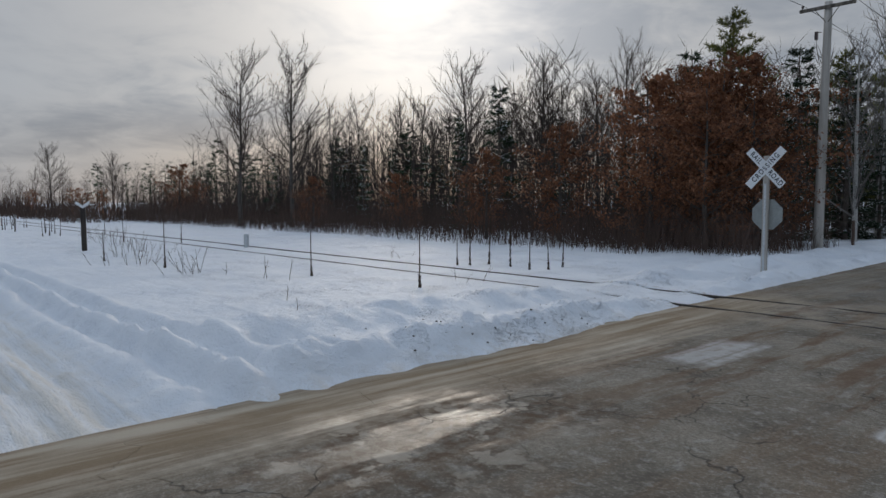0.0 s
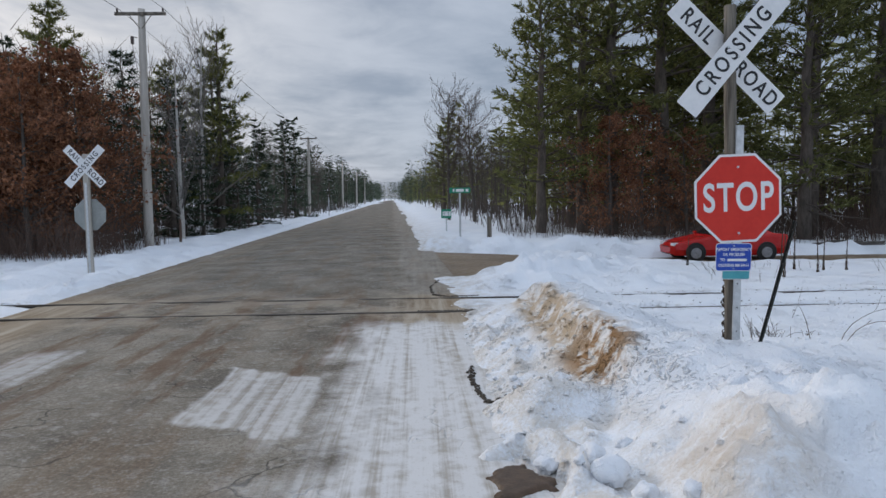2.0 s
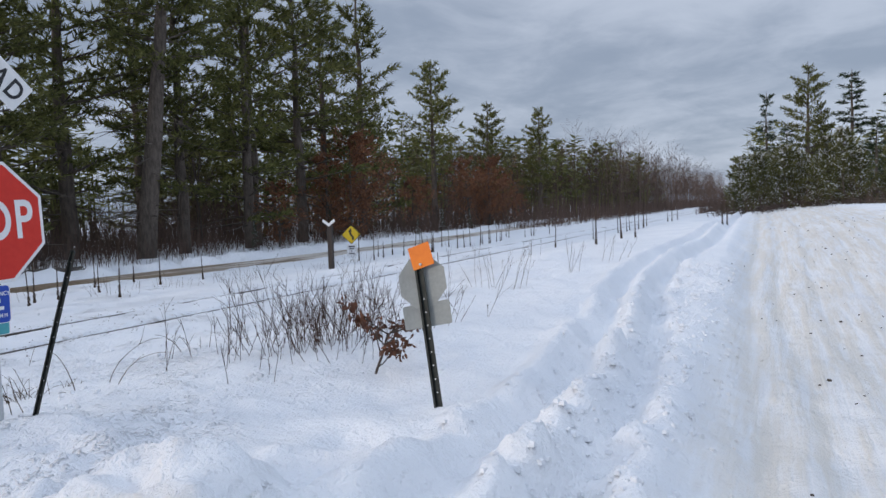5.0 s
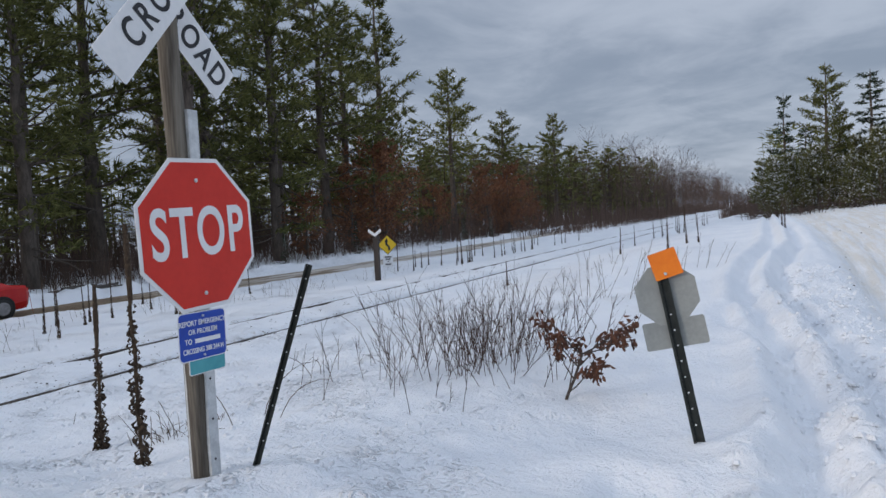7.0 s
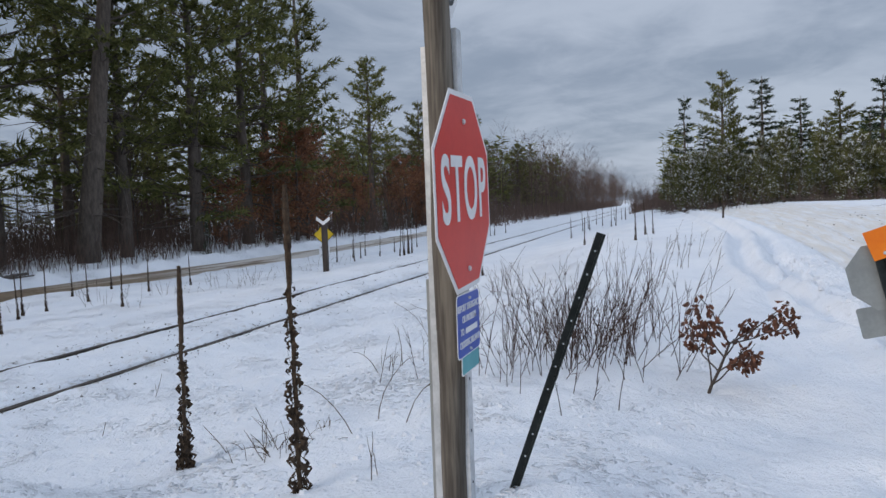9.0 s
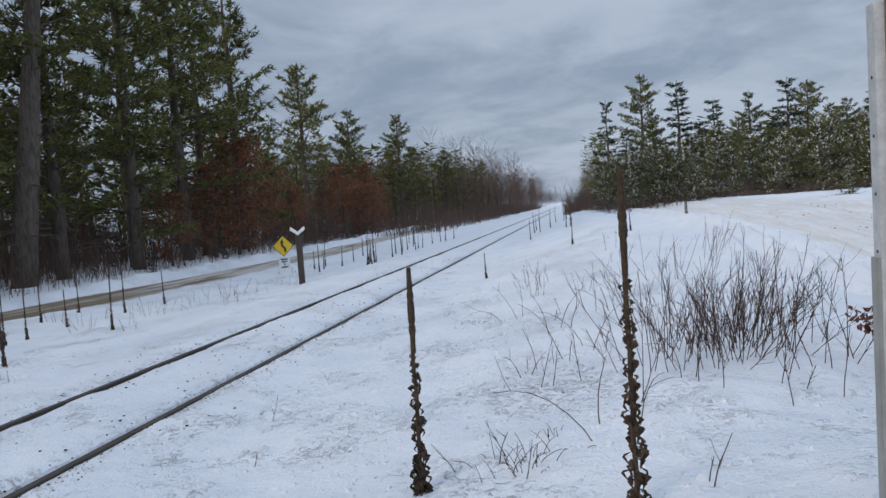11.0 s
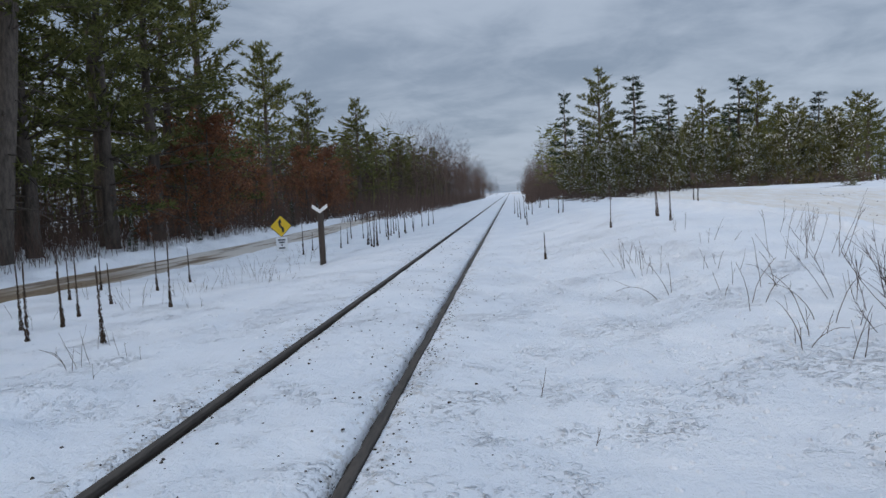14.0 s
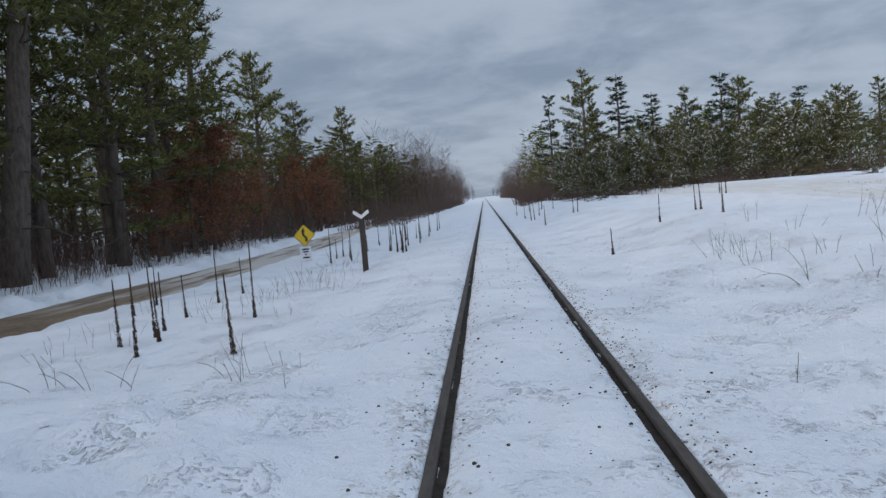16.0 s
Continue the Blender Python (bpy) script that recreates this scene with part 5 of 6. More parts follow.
def far_woods(name, n, area, h0, h1, green, mat, label, seed, along=False):
    """A wood seen from afar: slight trunks under many small sprays."""
    rng = random.Random(seed)
    g = Geo()
    x0, x1, y0, y1 = area
    for _ in range(n):
        x, y, h = rng.uniform(x0, x1), rng.uniform(y0, y1), rng.uniform(h0, h1)
        if along:
            x = x + road_x(y)
        if y < 600 and abs(x - road_x(y)) < 7.2 or abs(y) < 7:
            continue
        p = Vector((x, y, -0.2))
        g.cone(p, around(rng, Vector((0, 0, 1)), 0.06), h, 0.14 if green else 0.075)
        for k in range(72 if green else 50):
            f = rng.uniform(0.12, 0.97) if green else rng.uniform(0.25, 0.95)
            ang = rng.uniform(0, 6.283)
            o = Vector((math.cos(ang), math.sin(ang), 0))
            if green:
                w = h * 0.17 * (1 - f) ** 0.7 * rng.random() ** 0.5
                d = around(rng, o + Vector((0, 0, 0.1)), 0.4)
                g.blade(p + Vector((0, 0, f * h)) + o * w, d, around(rng, o.cross(Vector((0, 0, 1))), 0.5), h * 0.10, h * 0.024)
            else:
                d = (o + Vector((0, 0, rng.uniform(0.6, 1.7)))).normalized()
                g.cone(p + Vector((0, 0, f * h)) + o * rng.random() * h * 0.08, d, h * rng.uniform(0.1, 0.26) * (1.2 - f * 0.6), 0.022)
    return tagged(part(name, g, mat), label, "woods", kind="stuff")


brush("brush", 9000, (-78, -13, 8.6, 20), 0.9, 2.8, RED_TWIG, "dense red-brown brush along the forest edge", 1, 0.011)
brush("brush", 1900, (-120, -18, 20, 30), 1.6, 3.8, RED_TWIG, "dense red-brown brush within the wood", 16, 0.028)
brush("brush", 2400, (-19, -9.8, 10, 18), 0.6, 2.0, RED_TWIG, "dense red-brown brush along the forest edge", 2, 0.009)
brush("brush", 4600, (-84, -14, 18, 34), 2.4, 6.0, TWIG, "tall grey saplings within the wood", 12, 0.018, 3)
brush("brush", 4200, (8, 62, 15.2, 24), 0.6, 2.4, RED_TWIG, "brown undergrowth beneath the pines", 3, 0.010)
brush("brush", 2400, (9, 44, 22, 32), 1.4, 4.0, RED_TWIG, "brown undergrowth deep beneath the pines", 19, 0.018, 3)
brush("brush", 1200, (4.5, 20, 15.5, 20), 0.5, 1.5, TWIG, "grey undergrowth beneath the pines", 4, 0.009)
brush("brush", 2200, (10, 90, 24, 40), 2.0, 5.0, TWIG, "tall grey saplings beneath the pines", 13, 0.016)
brush("brush", 4600, (52, 260, 15.5, 20), 1.2, 4.2, RED_TWIG, "red-brown thicket below the wood", 17, 0.03)
brush("brush", 600, (68, 92, -6.6, -3.4), 1.0, 2.4, RED_TWIG, "red-brown thicket beside the railway", 18, 0.02)
brush("brush", 3200, (62, 260, 7.6, 14), 1.0, 3.4, RED_TWIG, "red-brown thicket beside the railway", 6, 0.026)
brush("brush", 2600, (62, 260, -12, -5.5), 1.0, 3.2, RED_TWIG, "red-brown thicket beside the railway", 7, 0.026)
brush("brush", 1400, (44, 64, -26, -6.5), 0.5, 1.6, RED_TWIG, "red-brown thicket below the young pines", 8, 0.014)
brush("brush", 2600, (-160, -68, 3, 14), 1.2, 3.2, RED_TWIG, "distant red-brown brush along the forest edge", 9, 0.03)
brush("brush", 1600, (-24, -10.5, 30, 130), 0.8, 2.6, TWIG, "grey brush along the road verge", 14, 0.02)
brush("brush", 1600, (4.2, 16, 19, 130), 0.8, 2.6, TWIG, "grey brush along the road verge", 15, 0.02)
far_woods("far_woods", 200, (-90, -13, 22, 44), 8, 12.5, False, TWIG, "grey leafless wood behind the field", 36)
far_woods("far_woods", 170, (-170, -13, 26, 70), 8, 12, False, TWIG, "grey leafless wood behind the field", 21)
far_woods("far_woods", 90, (-170, -16, 22, 60), 6, 11, True, SPRUCE, "dark conifers within the leafless wood", 22)
far_woods("far_woods", 130, (-40, -8, 60, 420), 9, 13, False, TWIG, "grey leafless wood along the road", 23, True)
far_woods("far_woods", 150, (-32, -8, 44, 420), 8, 13, True, SPRUCE, "dark conifers along the road", 24, True)
far_woods("far_woods", 130, (8, 45, 36, 420), 9, 13, False, TWIG, "grey leafless wood along the road", 25, True)
far_woods("far_woods", 170, (8.5, 45, 40, 420), 9, 14, True, NEEDLE, "dark conifers along the road", 26, True)
far_woods("far_woods", 90, (-24, -8.5, 30, 150), 7, 11, False, TWIG, "grey leafless wood along the road", 43, True)
far_woods("far_woods", 50, (-22, -8.5, 36, 170), 5, 10, True, SPRUCE, "dark conifers along the road", 44, True)
far_woods("far_woods", 90, (8.5, 26, 36, 150), 7, 10, False, TWIG, "grey leafless wood along the road", 45, True)
far_woods("far_woods", 70, (90, 190, 15, 28), 10.5, 13.5, True, NEEDLE, "dark conifers beside the railway", 50)
far_woods("far_woods", 150, (62, 200, 18, 26), 7, 11, False, RED_TWIG, "brownish leafless wood along the railway", 51)
far_woods("far_woods", 260, (95, 330, 7.5, 22), 10.0, 14.0, False, RED_TWIG, "brownish leafless wood along the railway", 46)
far_woods("far_woods", 170, (110, 340, -22, -7.5), 9.5, 13.5, False, RED_TWIG, "brownish leafless wood along the railway", 47)
far_woods("far_woods", 110, (-26, -6, 180, 610), 11, 15, True, SPRUCE, "dark conifers along the road", 48, True)
far_woods("far_woods", 110, (6, 26, 180, 610), 11, 15, True, SPRUCE, "dark conifers along the road", 49, True)
far_woods("far_woods", 60, (97, 125, -45, -7), 9, 13, True, NEEDLE, "dark pine wood south of the railway", 35)
far_woods("far_woods", 70, (9, 46, 29, 46), 8, 13, True, NEEDLE, "dark pine wood north of the lane", 52)
far_woods("far_woods", 110, (45, 130, 22, 42), 9, 13.5, True, NEEDLE, "dark pine wood north of the lane", 37)
far_woods("far_woods", 150, (14, 320, 34, 80), 9, 14, True, NEEDLE, "dark pine wood north of the lane", 27)
far_woods("far_woods", 170, (60, 300, 19, 48), 8, 12, False, RED_TWIG, "brownish leafless wood north of the railway", 28)
far_woods("far_woods", 240, (130, 700, 8, 40), 8, 13, False, TWIG, "leafless wood along the railway", 29)
far_woods("far_woods", 240, (125, 700, -40, -8), 8, 13, False, TWIG, "leafless wood along the railway", 30)
far_woods("far_woods", 260, (98, 150, -110, -20), 9, 12.5, True, NEEDLE, "dark pine wood south of the railway", 31)
far_woods("far_woods", 140, (-420, -140, 4, 60), 8, 11, False, RED_TWIG, "distant brown wood beyond the field", 32)
far_woods("far_woods", 90, (-420, -150, -60, -8), 8, 11, False, RED_TWIG, "distant brown wood beyond the field", 33)
far_woods("far_woods", 220, (-110, 60, 640, 700), 14, 20, True, SPRUCE, "distant dark woods at the end of the road", 34)


# ---- plants near the path ----
def mullein(seed, h, seed_from=0.55, leaf=True):
    rng = random.Random(seed)
    thing = Geo()
    lv = Geo()
    pts = [Vector((rng.uniform(-0.006, 0.006), rng.uniform(-0.006, 0.006), -0.08 + (h + 0.08) * k / 12)) for k in range(13)]
    thing.tube(pts[:10], [0.014, 0.013, 0.012, 0.012, 0.012, 0.012, 0.012, 0.012, 0.012, 0.011], 7)
    head = Geo()
    a = h * seed_from
    ring = 26
    hp = [Vector((0, 0, a + (h - a) * k / ring)) for k in range(ring + 1)]
    head.tube(hp, [0.010 + (0.008 + rng.uniform(-0.003, 0.004)) * math.sin(math.pi * min(1, 0.15 + 0.8 * k / ring)) for k in range(ring + 1)], 8)
    for k in range(150):
        z = a + (h - a) * rng.random() * 0.97
        ang = rng.uniform(0, 6.283)
        d = Vector((math.cos(ang), math.sin(ang), 0.4)).normalized()
        head.blade(Vector((0, 0, z)) + d * 0.008, d, Vector((-d.y, d.x, 0)), 0.015, 0.006)
    if leaf:
        for k in range(170):
            f = rng.random() ** 1.5
            z = 0.02 + (a - 0.02) * f
            ang = rng.uniform(0, 6.283)
            d = Vector((math.cos(ang), math.sin(ang), -0.9 + 0.5 * rng.random())).normalized()
            L = (0.11 - 0.075 * f) * rng.uniform(0.5, 1.2)
            p = Vector((0, 0, z)) + Vector((d.x, d.y, 0)) * 0.01
            s = Vector((-d.y, d.x, rng.uniform(-0.5, 0.5))).normalized()
            mid = p + d * L * 0.5
            tip = mid + Vector((-d.x * 0.7, -d.y * 0.7, -1)).normalized() * L * 0.5
            b = len(lv.v)
            w = 0.018 * rng.uniform(0.5, 1.1)
            lv.v += [p, mid + s * w + d * 0.01, mid - s * w, tip, mid + Vector((0, 0, 0.012))]
            lv.f += [(b, b + 1, b + 4), (b, b + 4, b + 2), (b + 1, b + 3, b + 4), (b + 4, b + 3, b + 2)]
    return thing, head, lv


class Stalk:
    def __init__(self, seed, h, seed_from, leaf, slim=1.0):
        s, hd, lv = mullein(seed, h, seed_from, leaf)
        self.meshes = [s.mesh("stalk", WITHERED), hd.mesh("seed_head", SEED), lv.mesh("withered_leaf", WITHERED)]
        self.h, self.slim = h, slim

    def plant(self, x, y, h, turn=0.0, tilt=0.0, label="dry brown mullein stalk standing in snow"):
        thing = empty("mullein_stalk", pose(x, y, gz(x, y), tilt, 0, turn) @ Matrix.Diagonal((self.slim, self.slim, h / self.h, 1)), label, "dry plant", "dry mullein stalks")
        for me, nm in zip(self.meshes, ("stalk", "seed_head", "withered_leaf")):
            if len(me.polygons):
                kid = new(nm, me)
                kid.parent = thing
                if nm != "stalk":
                    kid["kind"] = "stuff"


big_stalk, small_stalk = Stalk(1, 1.55, 0.68, True), Stalk(2, 1.3, 0.62, True)
far_stalk = [Stalk(3, 1.2, 0.55, True, 0.62), Stalk(4, 1.2, 0.72, True, 0.62)]
big_stalk.plant(3.905, -4.83, 1.55, 30, 0, "tall dry mullein stalk with a brown seed spike")
small_stalk.plant(4.48, -3.68, 1.29, 80, 1.5, "dry mullein stalk with a thin dark seed spike")
pr = random.Random(9)
for x, y, h in [(9.91, 5.19, 1.15), (11.25, 5.58, 1.1), (9.08, 3.51, 1.0), (12.73, 4.5, 1.35), (10.6, 5.8, 1.0), (11.0, 5.4, 0.9), (12.0, 5.8, 1.0), (13.3, 6.0, 0.8), (15.6, 6.3, 1.2), (17.4, 6.4, 0.9), (19.36, -5.91, 1.0), (20.3, -4.5, 0.8), (26.9, -8.6, 1.1), (27.9, -8.7, 1.1), (21.8, -6.1, 1.1), (16.6, -2.5, 0.6), (23.0, -6.3, 0.9), (14.4, 7.6, 0.9), (16.0, 7.9, 0.9), (8.2, 6.9, 0.8), (9.3, 7.4, 0.9)]:
    far_stalk[pr.randrange(2)].plant(x, y, h, pr.uniform(0, 360), pr.uniform(-3, 3))
for x, y, h in [(-18.95, -5.53, 1.3), (-14.97, -3.22, 1.25), (-10.91, -2.94, 1.2), (-14.25, 1.69, 1.6), (-14.1, 2.33, 1.6), (-13.39, 2.51, 1.6), (-12.32, 2.15, 0.9), (-11.94, 2.51, 0.9), (-12.07, 3.29, 0.9), (-22.1, -6.27, 0.9), (-33.9, -2.3, 1.1), (-31.7, -0.4, 1.1), (-43.8, -0.5, 1.2), (-14.6, 1.5, 0.9)]:
    far_stalk[pr.randrange(2)].plant(x, y, h, pr.uniform(0, 360), pr.uniform(-3, 3))
for k in range(34):
    far_stalk[k % 2].plant(pr.uniform(26, 46), pr.choice((pr.uniform(3.2, 4.6), pr.uniform(4.5, 6.5))), pr.uniform(0.7, 1.4), pr.uniform(0, 360), pr.uniform(-4, 4))
for k in range(12):
    far_stalk[k % 2].plant(pr.uniform(32, 55), pr.uniform(-4.5, -2.0), pr.uniform(0.7, 1.3), pr.uniform(0, 360), pr.uniform(-4, 4))
for k in range(22):
    far_stalk[k % 2].plant(pr.uniform(-66, -42), pr.uniform(-4.5, -1.8), pr.uniform(0.8, 1.4), pr.uniform(0, 360), pr.uniform(-4, 4))


def weed(x, y, stems, h0, h1, spread, r, label, seed, forks=2, bend=0.0, mat=None, name="dry_weed"):
    rng = random.Random(seed)
    g = Geo()
    for _ in range(stems):
        p = Vector((rng.gauss(0, 0.35) * spread, rng.gauss(0, 0.35) * spread, 0))
        p.z = gz(x + p.x, y + p.y) - 0.04
        d = around(rng, Vector((p.x * 0.5, p.y * 0.5, 1)), 0.38)
        h = rng.uniform(h0, h1)
        pts = limb(g, rng, p, d, h, r, r * 0.45, 6, 4, -bend, 0.10)
        for _ in range(forks):
            limb(g, rng, pts[rng.randrange(2, 6)], around(rng, d, 0.55), h * rng.uniform(0.15, 0.4), r * 0.6, r * 0.3, 3, 3, 0.0, 0.2)
    ob = part(name, g, mat or STALK)
    ob.location = (x, y, 0)
    return tagged(ob, label, "dry plant", kind="stuff")


# the clump of brush beside the trail
for i, (x, y, n) in enumerate([(7.07, -5.4, 12), (6.7, -5.75, 16), (6.75, -6.14, 16), (7.5, -6.15, 14), (7.2, -5.8, 14), (8.0, -6.3, 6), (8.2, -5.6, 4), (6.37, -5.3, 6), (5.75, -5.75, 5), (9.0, -6.7, 2)]):
    weed(x, y, int(n * 2.1), 0.18, 0.95, 0.85, 0.0038, "clump of bare brown brush stems in snow", 100 + i, 6, 0.0, BRUSH_STEM, "brush_clump")
for i, (x, y, n, h) in enumerate([(6.19, -4.28, 2, 0.75), (11.4, -5.87, 6, 0.9), (11.3, -6.3, 6, 0.9), (8.17, -5.32, 2, 0.7), (5.6, -5.0, 2, 0.8), (7.15, -4.24, 3, 0.3), (12.0, -3.85, 5, 0.5), (11.55, -4.75, 4, 0.4), (4.75, -4.15, 5, 0.35), (6.22, -1.94, 1, 0.45), (5.3, -2.3, 1, 0.3), (13.05, -3.86, 12, 0.55), (9.8, -4.6, 3, 0.35), (14.0, -5.5, 4, 0.5), (16.0, -5.2, 3, 0.5), (4.0, -5.2, 2, 0.4), (13.2, -6.8, 5, 0.8), (15.0, -7.2, 5, 0.8)]):
    weed(x, y, n, h * 0.5, h, 0.5 if n > 2 else 0.15, 0.0038, "few thin dry weed stems in snow", 200 + i, 2, 0.02)
for i, (x, y, h) in enumerate([(6.8, -4.1, 0.5), (8.6, -4.4, 0.6), (10.0, -3.8, 0.55), (7.4, -4.7, 0.7), (5.1, -4.8, 0.7), (7.7, 4.1, 0.4), (8.0, 5.2, 0.5), (7.5, 2.9, 0.35), (7.8, 4.6, 0.4), (9.6, -5.0, 0.6)]):
    weed(x, y, 3, h * 0.8, h * 1.2, 0.35, 0.0045, "bent dry weed arching over the snow", 300 + i, 1, 0.22, None, "bent_weed")
for i, (x, y, n, h) in enumerate([(7.7, 2.8, 3, 0.7), (8.9, 3.4, 2, 0.5), (6.8, 2.23, 1, 0.25), (8.1, 2.6, 3, 0.3), (10.0, 6.3, 8, 0.4), (13.0, 5.3, 12, 0.5), (15.0, 5.2, 14, 0.55), (17.0, 5.0, 14, 0.6), (19.0, 5.4, 10, 0.7), (18.0, 4.2, 8, 0.5), (14.0, 6.6, 8, 0.5), (22.5, 5.2, 10, 0.6), (25.0, 5.6, 10, 0.7), (11.5, 6.6, 8, 0.4), (12.4, 3.9, 4, 0.3), (16.3, 4.0, 6, 0.4)]):
    weed(x, y, n, h * 0.5, h, 1.1 if n > 5 else 0.3, 0.0035, "thin dry grass stems in the snow", 400 + i, 1, 0.0)
for i, (x, y, n, h) in enumerate([(-16.8, -5.4, 14, 0.8), (-20.5, -6.0, 12, 0.7), (-14.4, -4.7, 3, 0.9), (-23.5, -5.0, 14, 0.8), (-26.0, -4.0, 12, 0.7), (-11.5, -1.6, 3, 0.5), (-17.8, 2.0, 5, 0.5), (-9.9, -6.4, 2, 0.4), (-29.0, -3.6, 14, 0.8), (-33.0, -3.0, 14, 0.9), (-38.0, -2.6, 14, 0.9)]):
    weed(x, y, n, h * 0.5, h, 1.2, 0.006, "thin dry weeds in the snowy field", 500 + i, 2, 0.0)


def leafy_bush():
    """A small oak shoot with curled brown leaves."""
    x, y = 6.31, -6.885
    z = gz(x, y)
    rng = random.Random(12)
    st = Geo()
    thing = empty("oak_sapling", pose(x, y, z), "small oak sapling with curled brown dead leaves in snow", "sapling")
    tips = []
    main = limb(st, rng, Vector((0, 0, -0.05)), Vector((0.10, -0.38, 1)), 0.46, 0.014, 0.009, 4, 6)
    for k in range(9):
        ang = rng.uniform(0, 6.283)
        d = Vector((math.cos(ang), math.sin(ang) - 0.35, rng.uniform(0.2, 1.0))).normalized()
        p = limb(st, rng, main[rng.randrange(1, 5)], d, rng.uniform(0.3, 0.66), 0.007, 0.003, 5, 5, 0.01, 0.2)
        tips.append(p)
        for _ in range(2):
            tips.append(limb(st, rng, p[rng.randrange(2, 5)], around(rng, d, 0.7), rng.uniform(0.1, 0.25), 0.004, 0.002, 3, 4, 0, 0.2))
    part("stem", st, TWIG, thing)
    lf = Geo()
    for p in tips:
        for _ in range(13):
            q = p[rng.randrange(len(p) // 2, len(p))] + Vector((rng.gauss(0, 0.022), rng.gauss(0, 0.022), rng.gauss(0, 0.02)))
            d = around(rng, Vector((0, 0, -0.7)), 0.8)
            s = d.cross(Vector((rng.uniform(-1, 1), rng.uniform(-1, 1), 0.2)))
            if s.length < 1e-3:
                continue
            s.normalize()
            nrm = d.cross(s)
            L, w = rng.uniform(0.04, 0.07), rng.uniform(0.010, 0.017)
            b = len(lf.v)
            lf.v += [q, q + d * L * 0.35 + s * w + nrm * 0.010, q + d * L * 0.75 + s * w * 0.8 + nrm * 0.016, q + d * L, q + d * L * 0.75 - s * w * 0.8 + nrm * 0.016, q + d * L * 0.35 - s * w + nrm * 0.010, q + d * L * 0.5]
            lf.f += [(b, b + 1, b + 6), (b + 1, b + 2, b + 6), (b + 2, b + 3, b + 6), (b + 3, b + 4, b + 6), (b + 4, b + 5, b + 6), (b + 5, b, b + 6)]
    part("dead_leaves", lf, BUSH_LEAF, thing, "curled brown oak leaves")["kind"] = "stuff"


leafy_bush()


def crumbs(name, n, area, size, mat, label, seed, kind="stuff"):
    rng = random.Random(seed)
    g = Geo()
    xs = [rng.uniform(area[0], area[1]) for _ in range(n)]
    ys = [rng.gauss((area[2] + area[3]) / 2, (area[3] - area[2]) / 4) for _ in range(n)]
    zs = ground_z(np.array(xs), np.array(ys))
    for x, y, z in zip(xs, ys, zs):
        s = size * rng.uniform(0.4, 1.5)
        b = len(g.v)
        c = Vector((x, y, z + s * 0.12))
        c.z -= s * 0.3
        lo = [Vector((rng.uniform(0.7, 1) * s * math.cos(a), rng.uniform(0.7, 1) * s * math.sin(a), 0)) for a in (0, 1.2, 2.5, 3.7, 5.0)]
        hi = [Vector((p.x * rng.uniform(0.4, 0.8), p.y * rng.uniform(0.4, 0.8), s * rng.uniform(0.45, 0.75))) for p in lo]
        g.v += [c + p for p in lo + hi]
        g.f += [(b + k, b + (k + 1) % 5, b + 5 + (k + 1) % 5, b + 5 + k) for k in range(5)] + [tuple(b + 5 + k for k in range(5))]
    return tagged(part(name, g, mat), label, "debris", kind=kind)


crumbs("debris", 520, (2.5, 24, -1.5, 1.5), 0.014, SOIL, "dark crumbs of soil and bark scattered on the snow", 1)
crumbs("debris", 700, (2.5, 14, -1.1, -0.55), 0.010, SOIL, "dark crumbs of soil along the rail", 2)
crumbs("debris", 450, (2.5, 14, 0.5, 1.05), 0.009, SOIL, "dark crumbs of soil along the rail", 21)
crumbs("debris", 110, (-7.5, -5, -9, 0), 0.018, SOIL, "clods of dirt on the plough bank", 3)
crumbs("snow_clods", 420, (1.3, 2.6, -7.6, -1.0), 0.03, SNOW, "lumps of snow broken from the plough bank", 4)
crumbs("debris", 150, (4, 26, -13.2, -9.8), 0.022, SOIL, "dark clods of dirt on the packed trail", 22)
crumbs("snow_clods", 1100, (2.5, 15, -9.9, -8.4), 0.030, SNOW, "lumps of snow along the trail edge", 5)


def broken_edge(points, n, size, label, seed):
    """Dark lumps of broken asphalt strewn along a line."""
    rng = random.Random(seed)
    g = Geo()
    for _ in range(n):
        k = rng.randrange(len(points) - 1)
        f = rng.random()
        (x0, y0), (x1, y1) = points[k], points[k + 1]
        x = x0 + (x1 - x0) * f + rng.gauss(0, size * 0.7)
        y = y0 + (y1 - y0) * f + rng.gauss(0, size * 0.9)
        s = size * rng.uniform(0.4, 1.4)
        c = Vector((x, y, max(gz(x, y), -0.012) - s * 0.15))
        b = len(g.v)
        lo = [Vector((rng.uniform(0.6, 1) * s * math.cos(a), rng.uniform(0.8, 1.7) * s * math.sin(a), 0)) for a in (0, 1.2, 2.5, 3.7, 5.0)]
        g.v += [c + p for p in lo] + [c + p * 0.6 + Vector((0, 0, s * rng.uniform(0.3, 0.6))) for p in lo]
        g.f += [(b + k2, b + (k2 + 1) % 5, b + 5 + (k2 + 1) % 5, b + 5 + k2) for k2 in range(5)] + [tuple(b + 5 + k2 for k2 in range(5))]
    return tagged(part("debris", g, SOIL), label, "debris", kind="stuff")


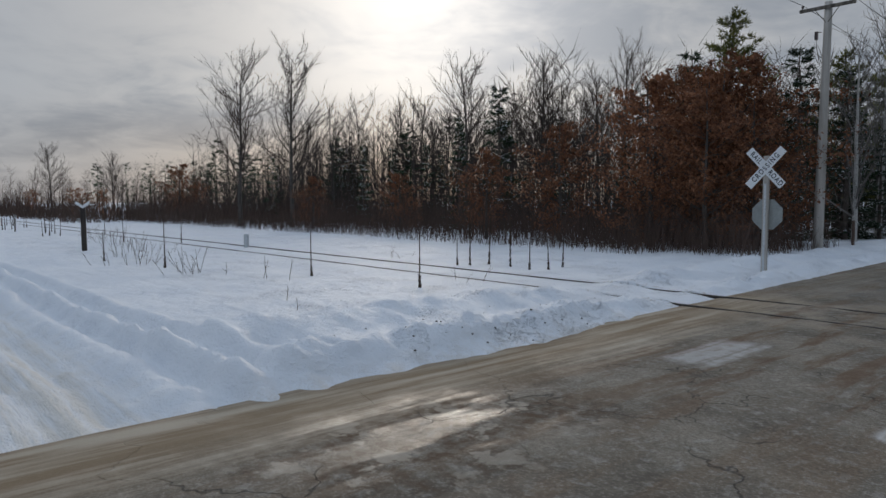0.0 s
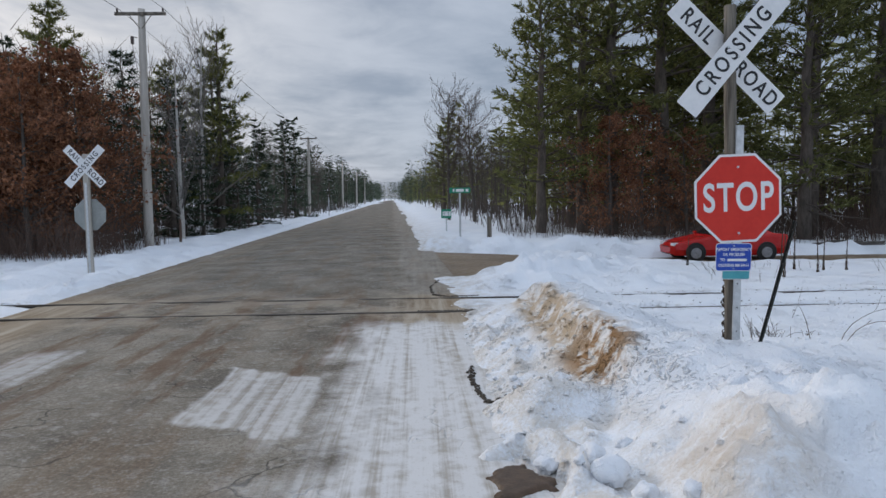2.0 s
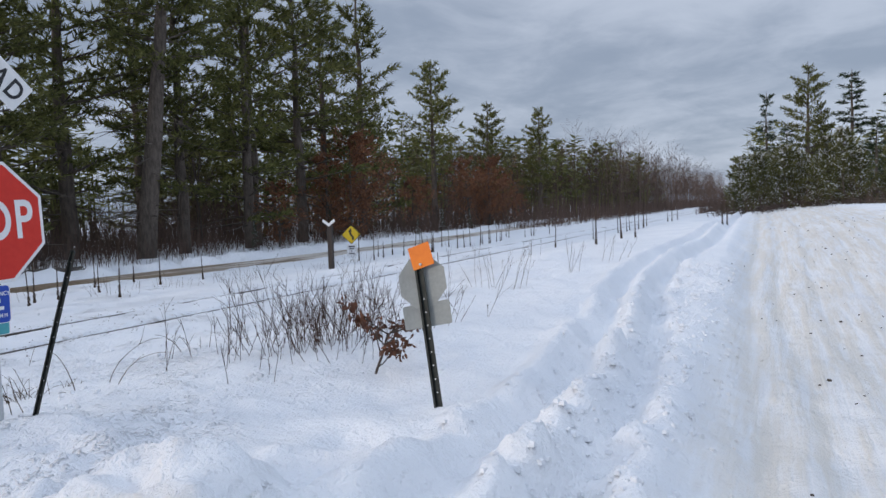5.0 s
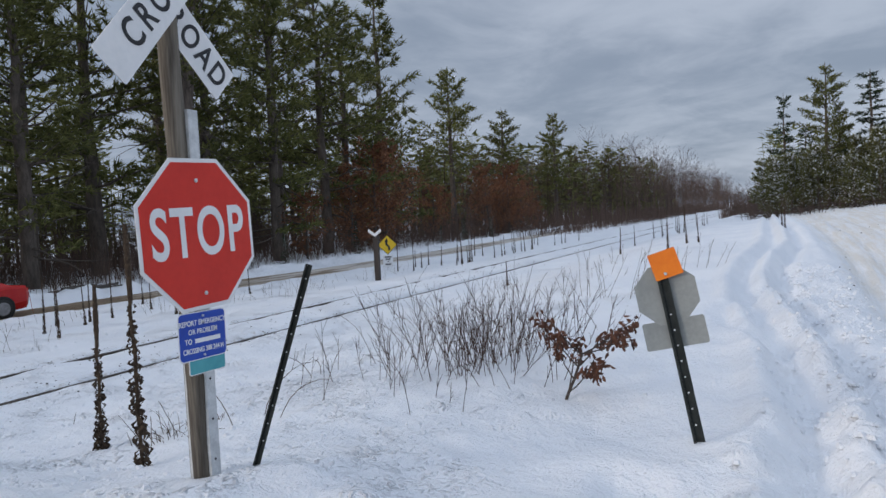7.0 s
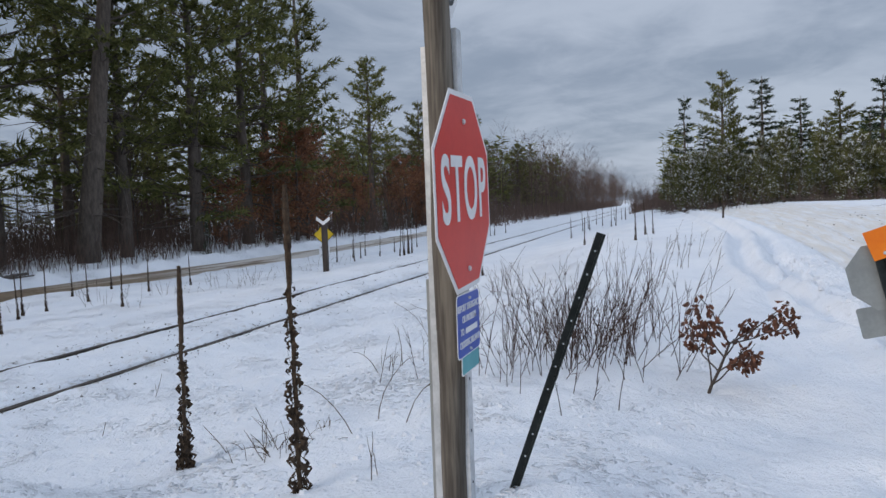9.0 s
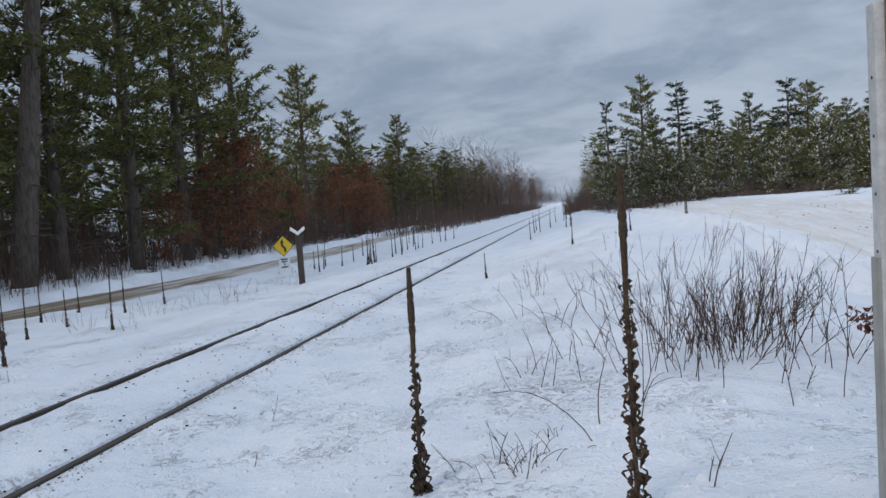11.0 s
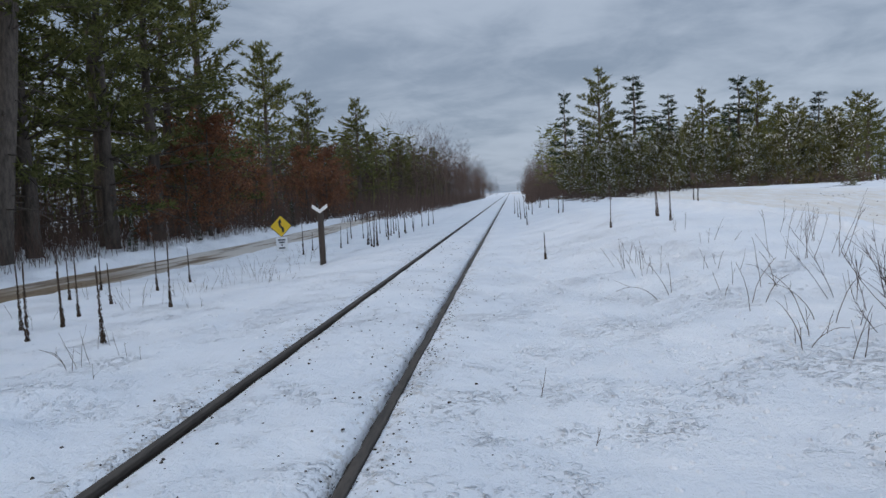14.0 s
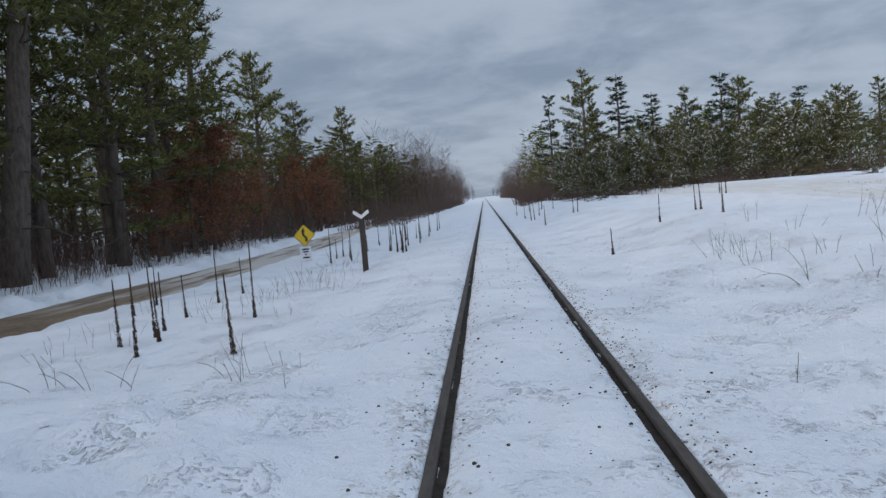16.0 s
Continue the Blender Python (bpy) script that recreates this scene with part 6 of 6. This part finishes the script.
broken_edge([(1.30, -4.3), (1.27, -4.8), (1.30, -5.35), (1.37, -5.66), (1.68, -5.85)], 130, 0.022, "dark broken asphalt edge in the packed snow", 6)
broken_edge([(0.75, -0.64), (1.3, -0.62), (1.9, -0.62)], 150, 0.026, "dark broken asphalt and ballast beside the rail", 61)
broken_edge([(1.03, 1.3), (1.25, 1.0), (1.85, 1.05)], 150, 0.03, "dark broken asphalt and ballast beside the rail", 62)
broken_edge([(1.2, 3.6), (1.0, 2.4), (1.03, 1.3)], 60, 0.022, "dark broken asphalt along the road edge", 63)


def snow_block(x, y, r, seed):
    """A rounded block of snow broken off the bank."""
    bm = bmesh.new()
    bmesh.ops.create_icosphere(bm, subdivisions=3, radius=1.0)
    rng = random.Random(seed)
    k = (rng.uniform(0.85, 1.2), rng.uniform(0.85, 1.15), rng.uniform(0.7, 0.9))
    off = seed * 3.7
    for v in bm.verts:
        p = v.co
        w = 0.78 + 0.9 * float(fbm(np.array([p.x * 1.0 + off]), np.array([p.y + p.z * 1.3]), 1.1, seed)[0]) + 0.5 * float(fbm(np.array([p.x + off]), np.array([p.y - p.z]), 3.2, seed + 1)[0])
        v.co = Vector((p.x * k[0], p.y * k[1], p.z * k[2])) * (r * w)
    me = bpy.data.meshes.new("snow_block")
    for f in bm.faces:
        f.smooth = True
    bm.to_mesh(me)
    bm.free()
    me.materials.append(SNOW)
    ob = new("snow_block", me)
    ob.matrix_world = pose(x, y, max(gz(x, y), -0.01) + r * 0.28, 0, 0, rng.uniform(0, 360))
    return tagged(ob, "rounded block of snow broken off the plough bank", "snow block", group="snow blocks")


for i, (x, y, r) in enumerate([(1.58, -7.22, 0.10), (1.84, -7.40, 0.12), (1.90, -7.62, 0.13), (1.72, -7.58, 0.06), (2.02, -7.95, 0.10), (2.12, -7.2, 0.07), (1.70, -5.95, 0.07), (2.9, -7.15, 0.13), (2.3, -8.75, 0.12), (2.15, -8.3, 0.09), (1.5, -4.9, 0.035), (1.62, -5.4, 0.04), (1.8, -4.4, 0.035)]):
    snow_block(x, y, r, 300 + i)
weed(4.66, -4.24, 34, 0.10, 0.26, 0.28, 0.0032, "flattened tuft of dry grass in the snow", 900, 0, 0.22, None, "grass_tuft")
weed(5.05, -4.4, 10, 0.06, 0.14, 0.15, 0.003, "flattened tuft of dry grass in the snow", 901, 0, 0.2, None, "grass_tuft")


def stick_pile(x, y):
    rng = random.Random(31)
    thing = empty("stick_pile", pose(x, y, gz(x, y)), "pile of dark sticks and logs dusted with snow", "stick pile")
    for k in range(12):
        g = Geo()
        a = rng.uniform(-0.35, 0.35)
        c = Vector((rng.uniform(-1.1, 1.1), rng.uniform(-0.4, 0.4), 0.08 + 0.05 * (k % 4)))
        d = Vector((math.cos(a), math.sin(a), rng.uniform(-0.06, 0.10))) * rng.uniform(0.6, 1.3)
        r = rng.uniform(0.03, 0.07)
        g.tube([c - d, c + Vector((0, 0, 0.03)), c + d], [r, r * 0.9, r * 0.7], 7)
        part("log", g, BARK, thing)


stick_pile(17.3, 14.3)
crumbs("snow_clods", 1900, (3.0, 20, -6.6, -1.0), 0.026, SNOW, "small lumps of trampled snow beside the track", 7)
crumbs("snow_clods", 220, (5, 18, 1.2, 5.0), 0.03, SNOW, "small lumps of snow in the field", 8)
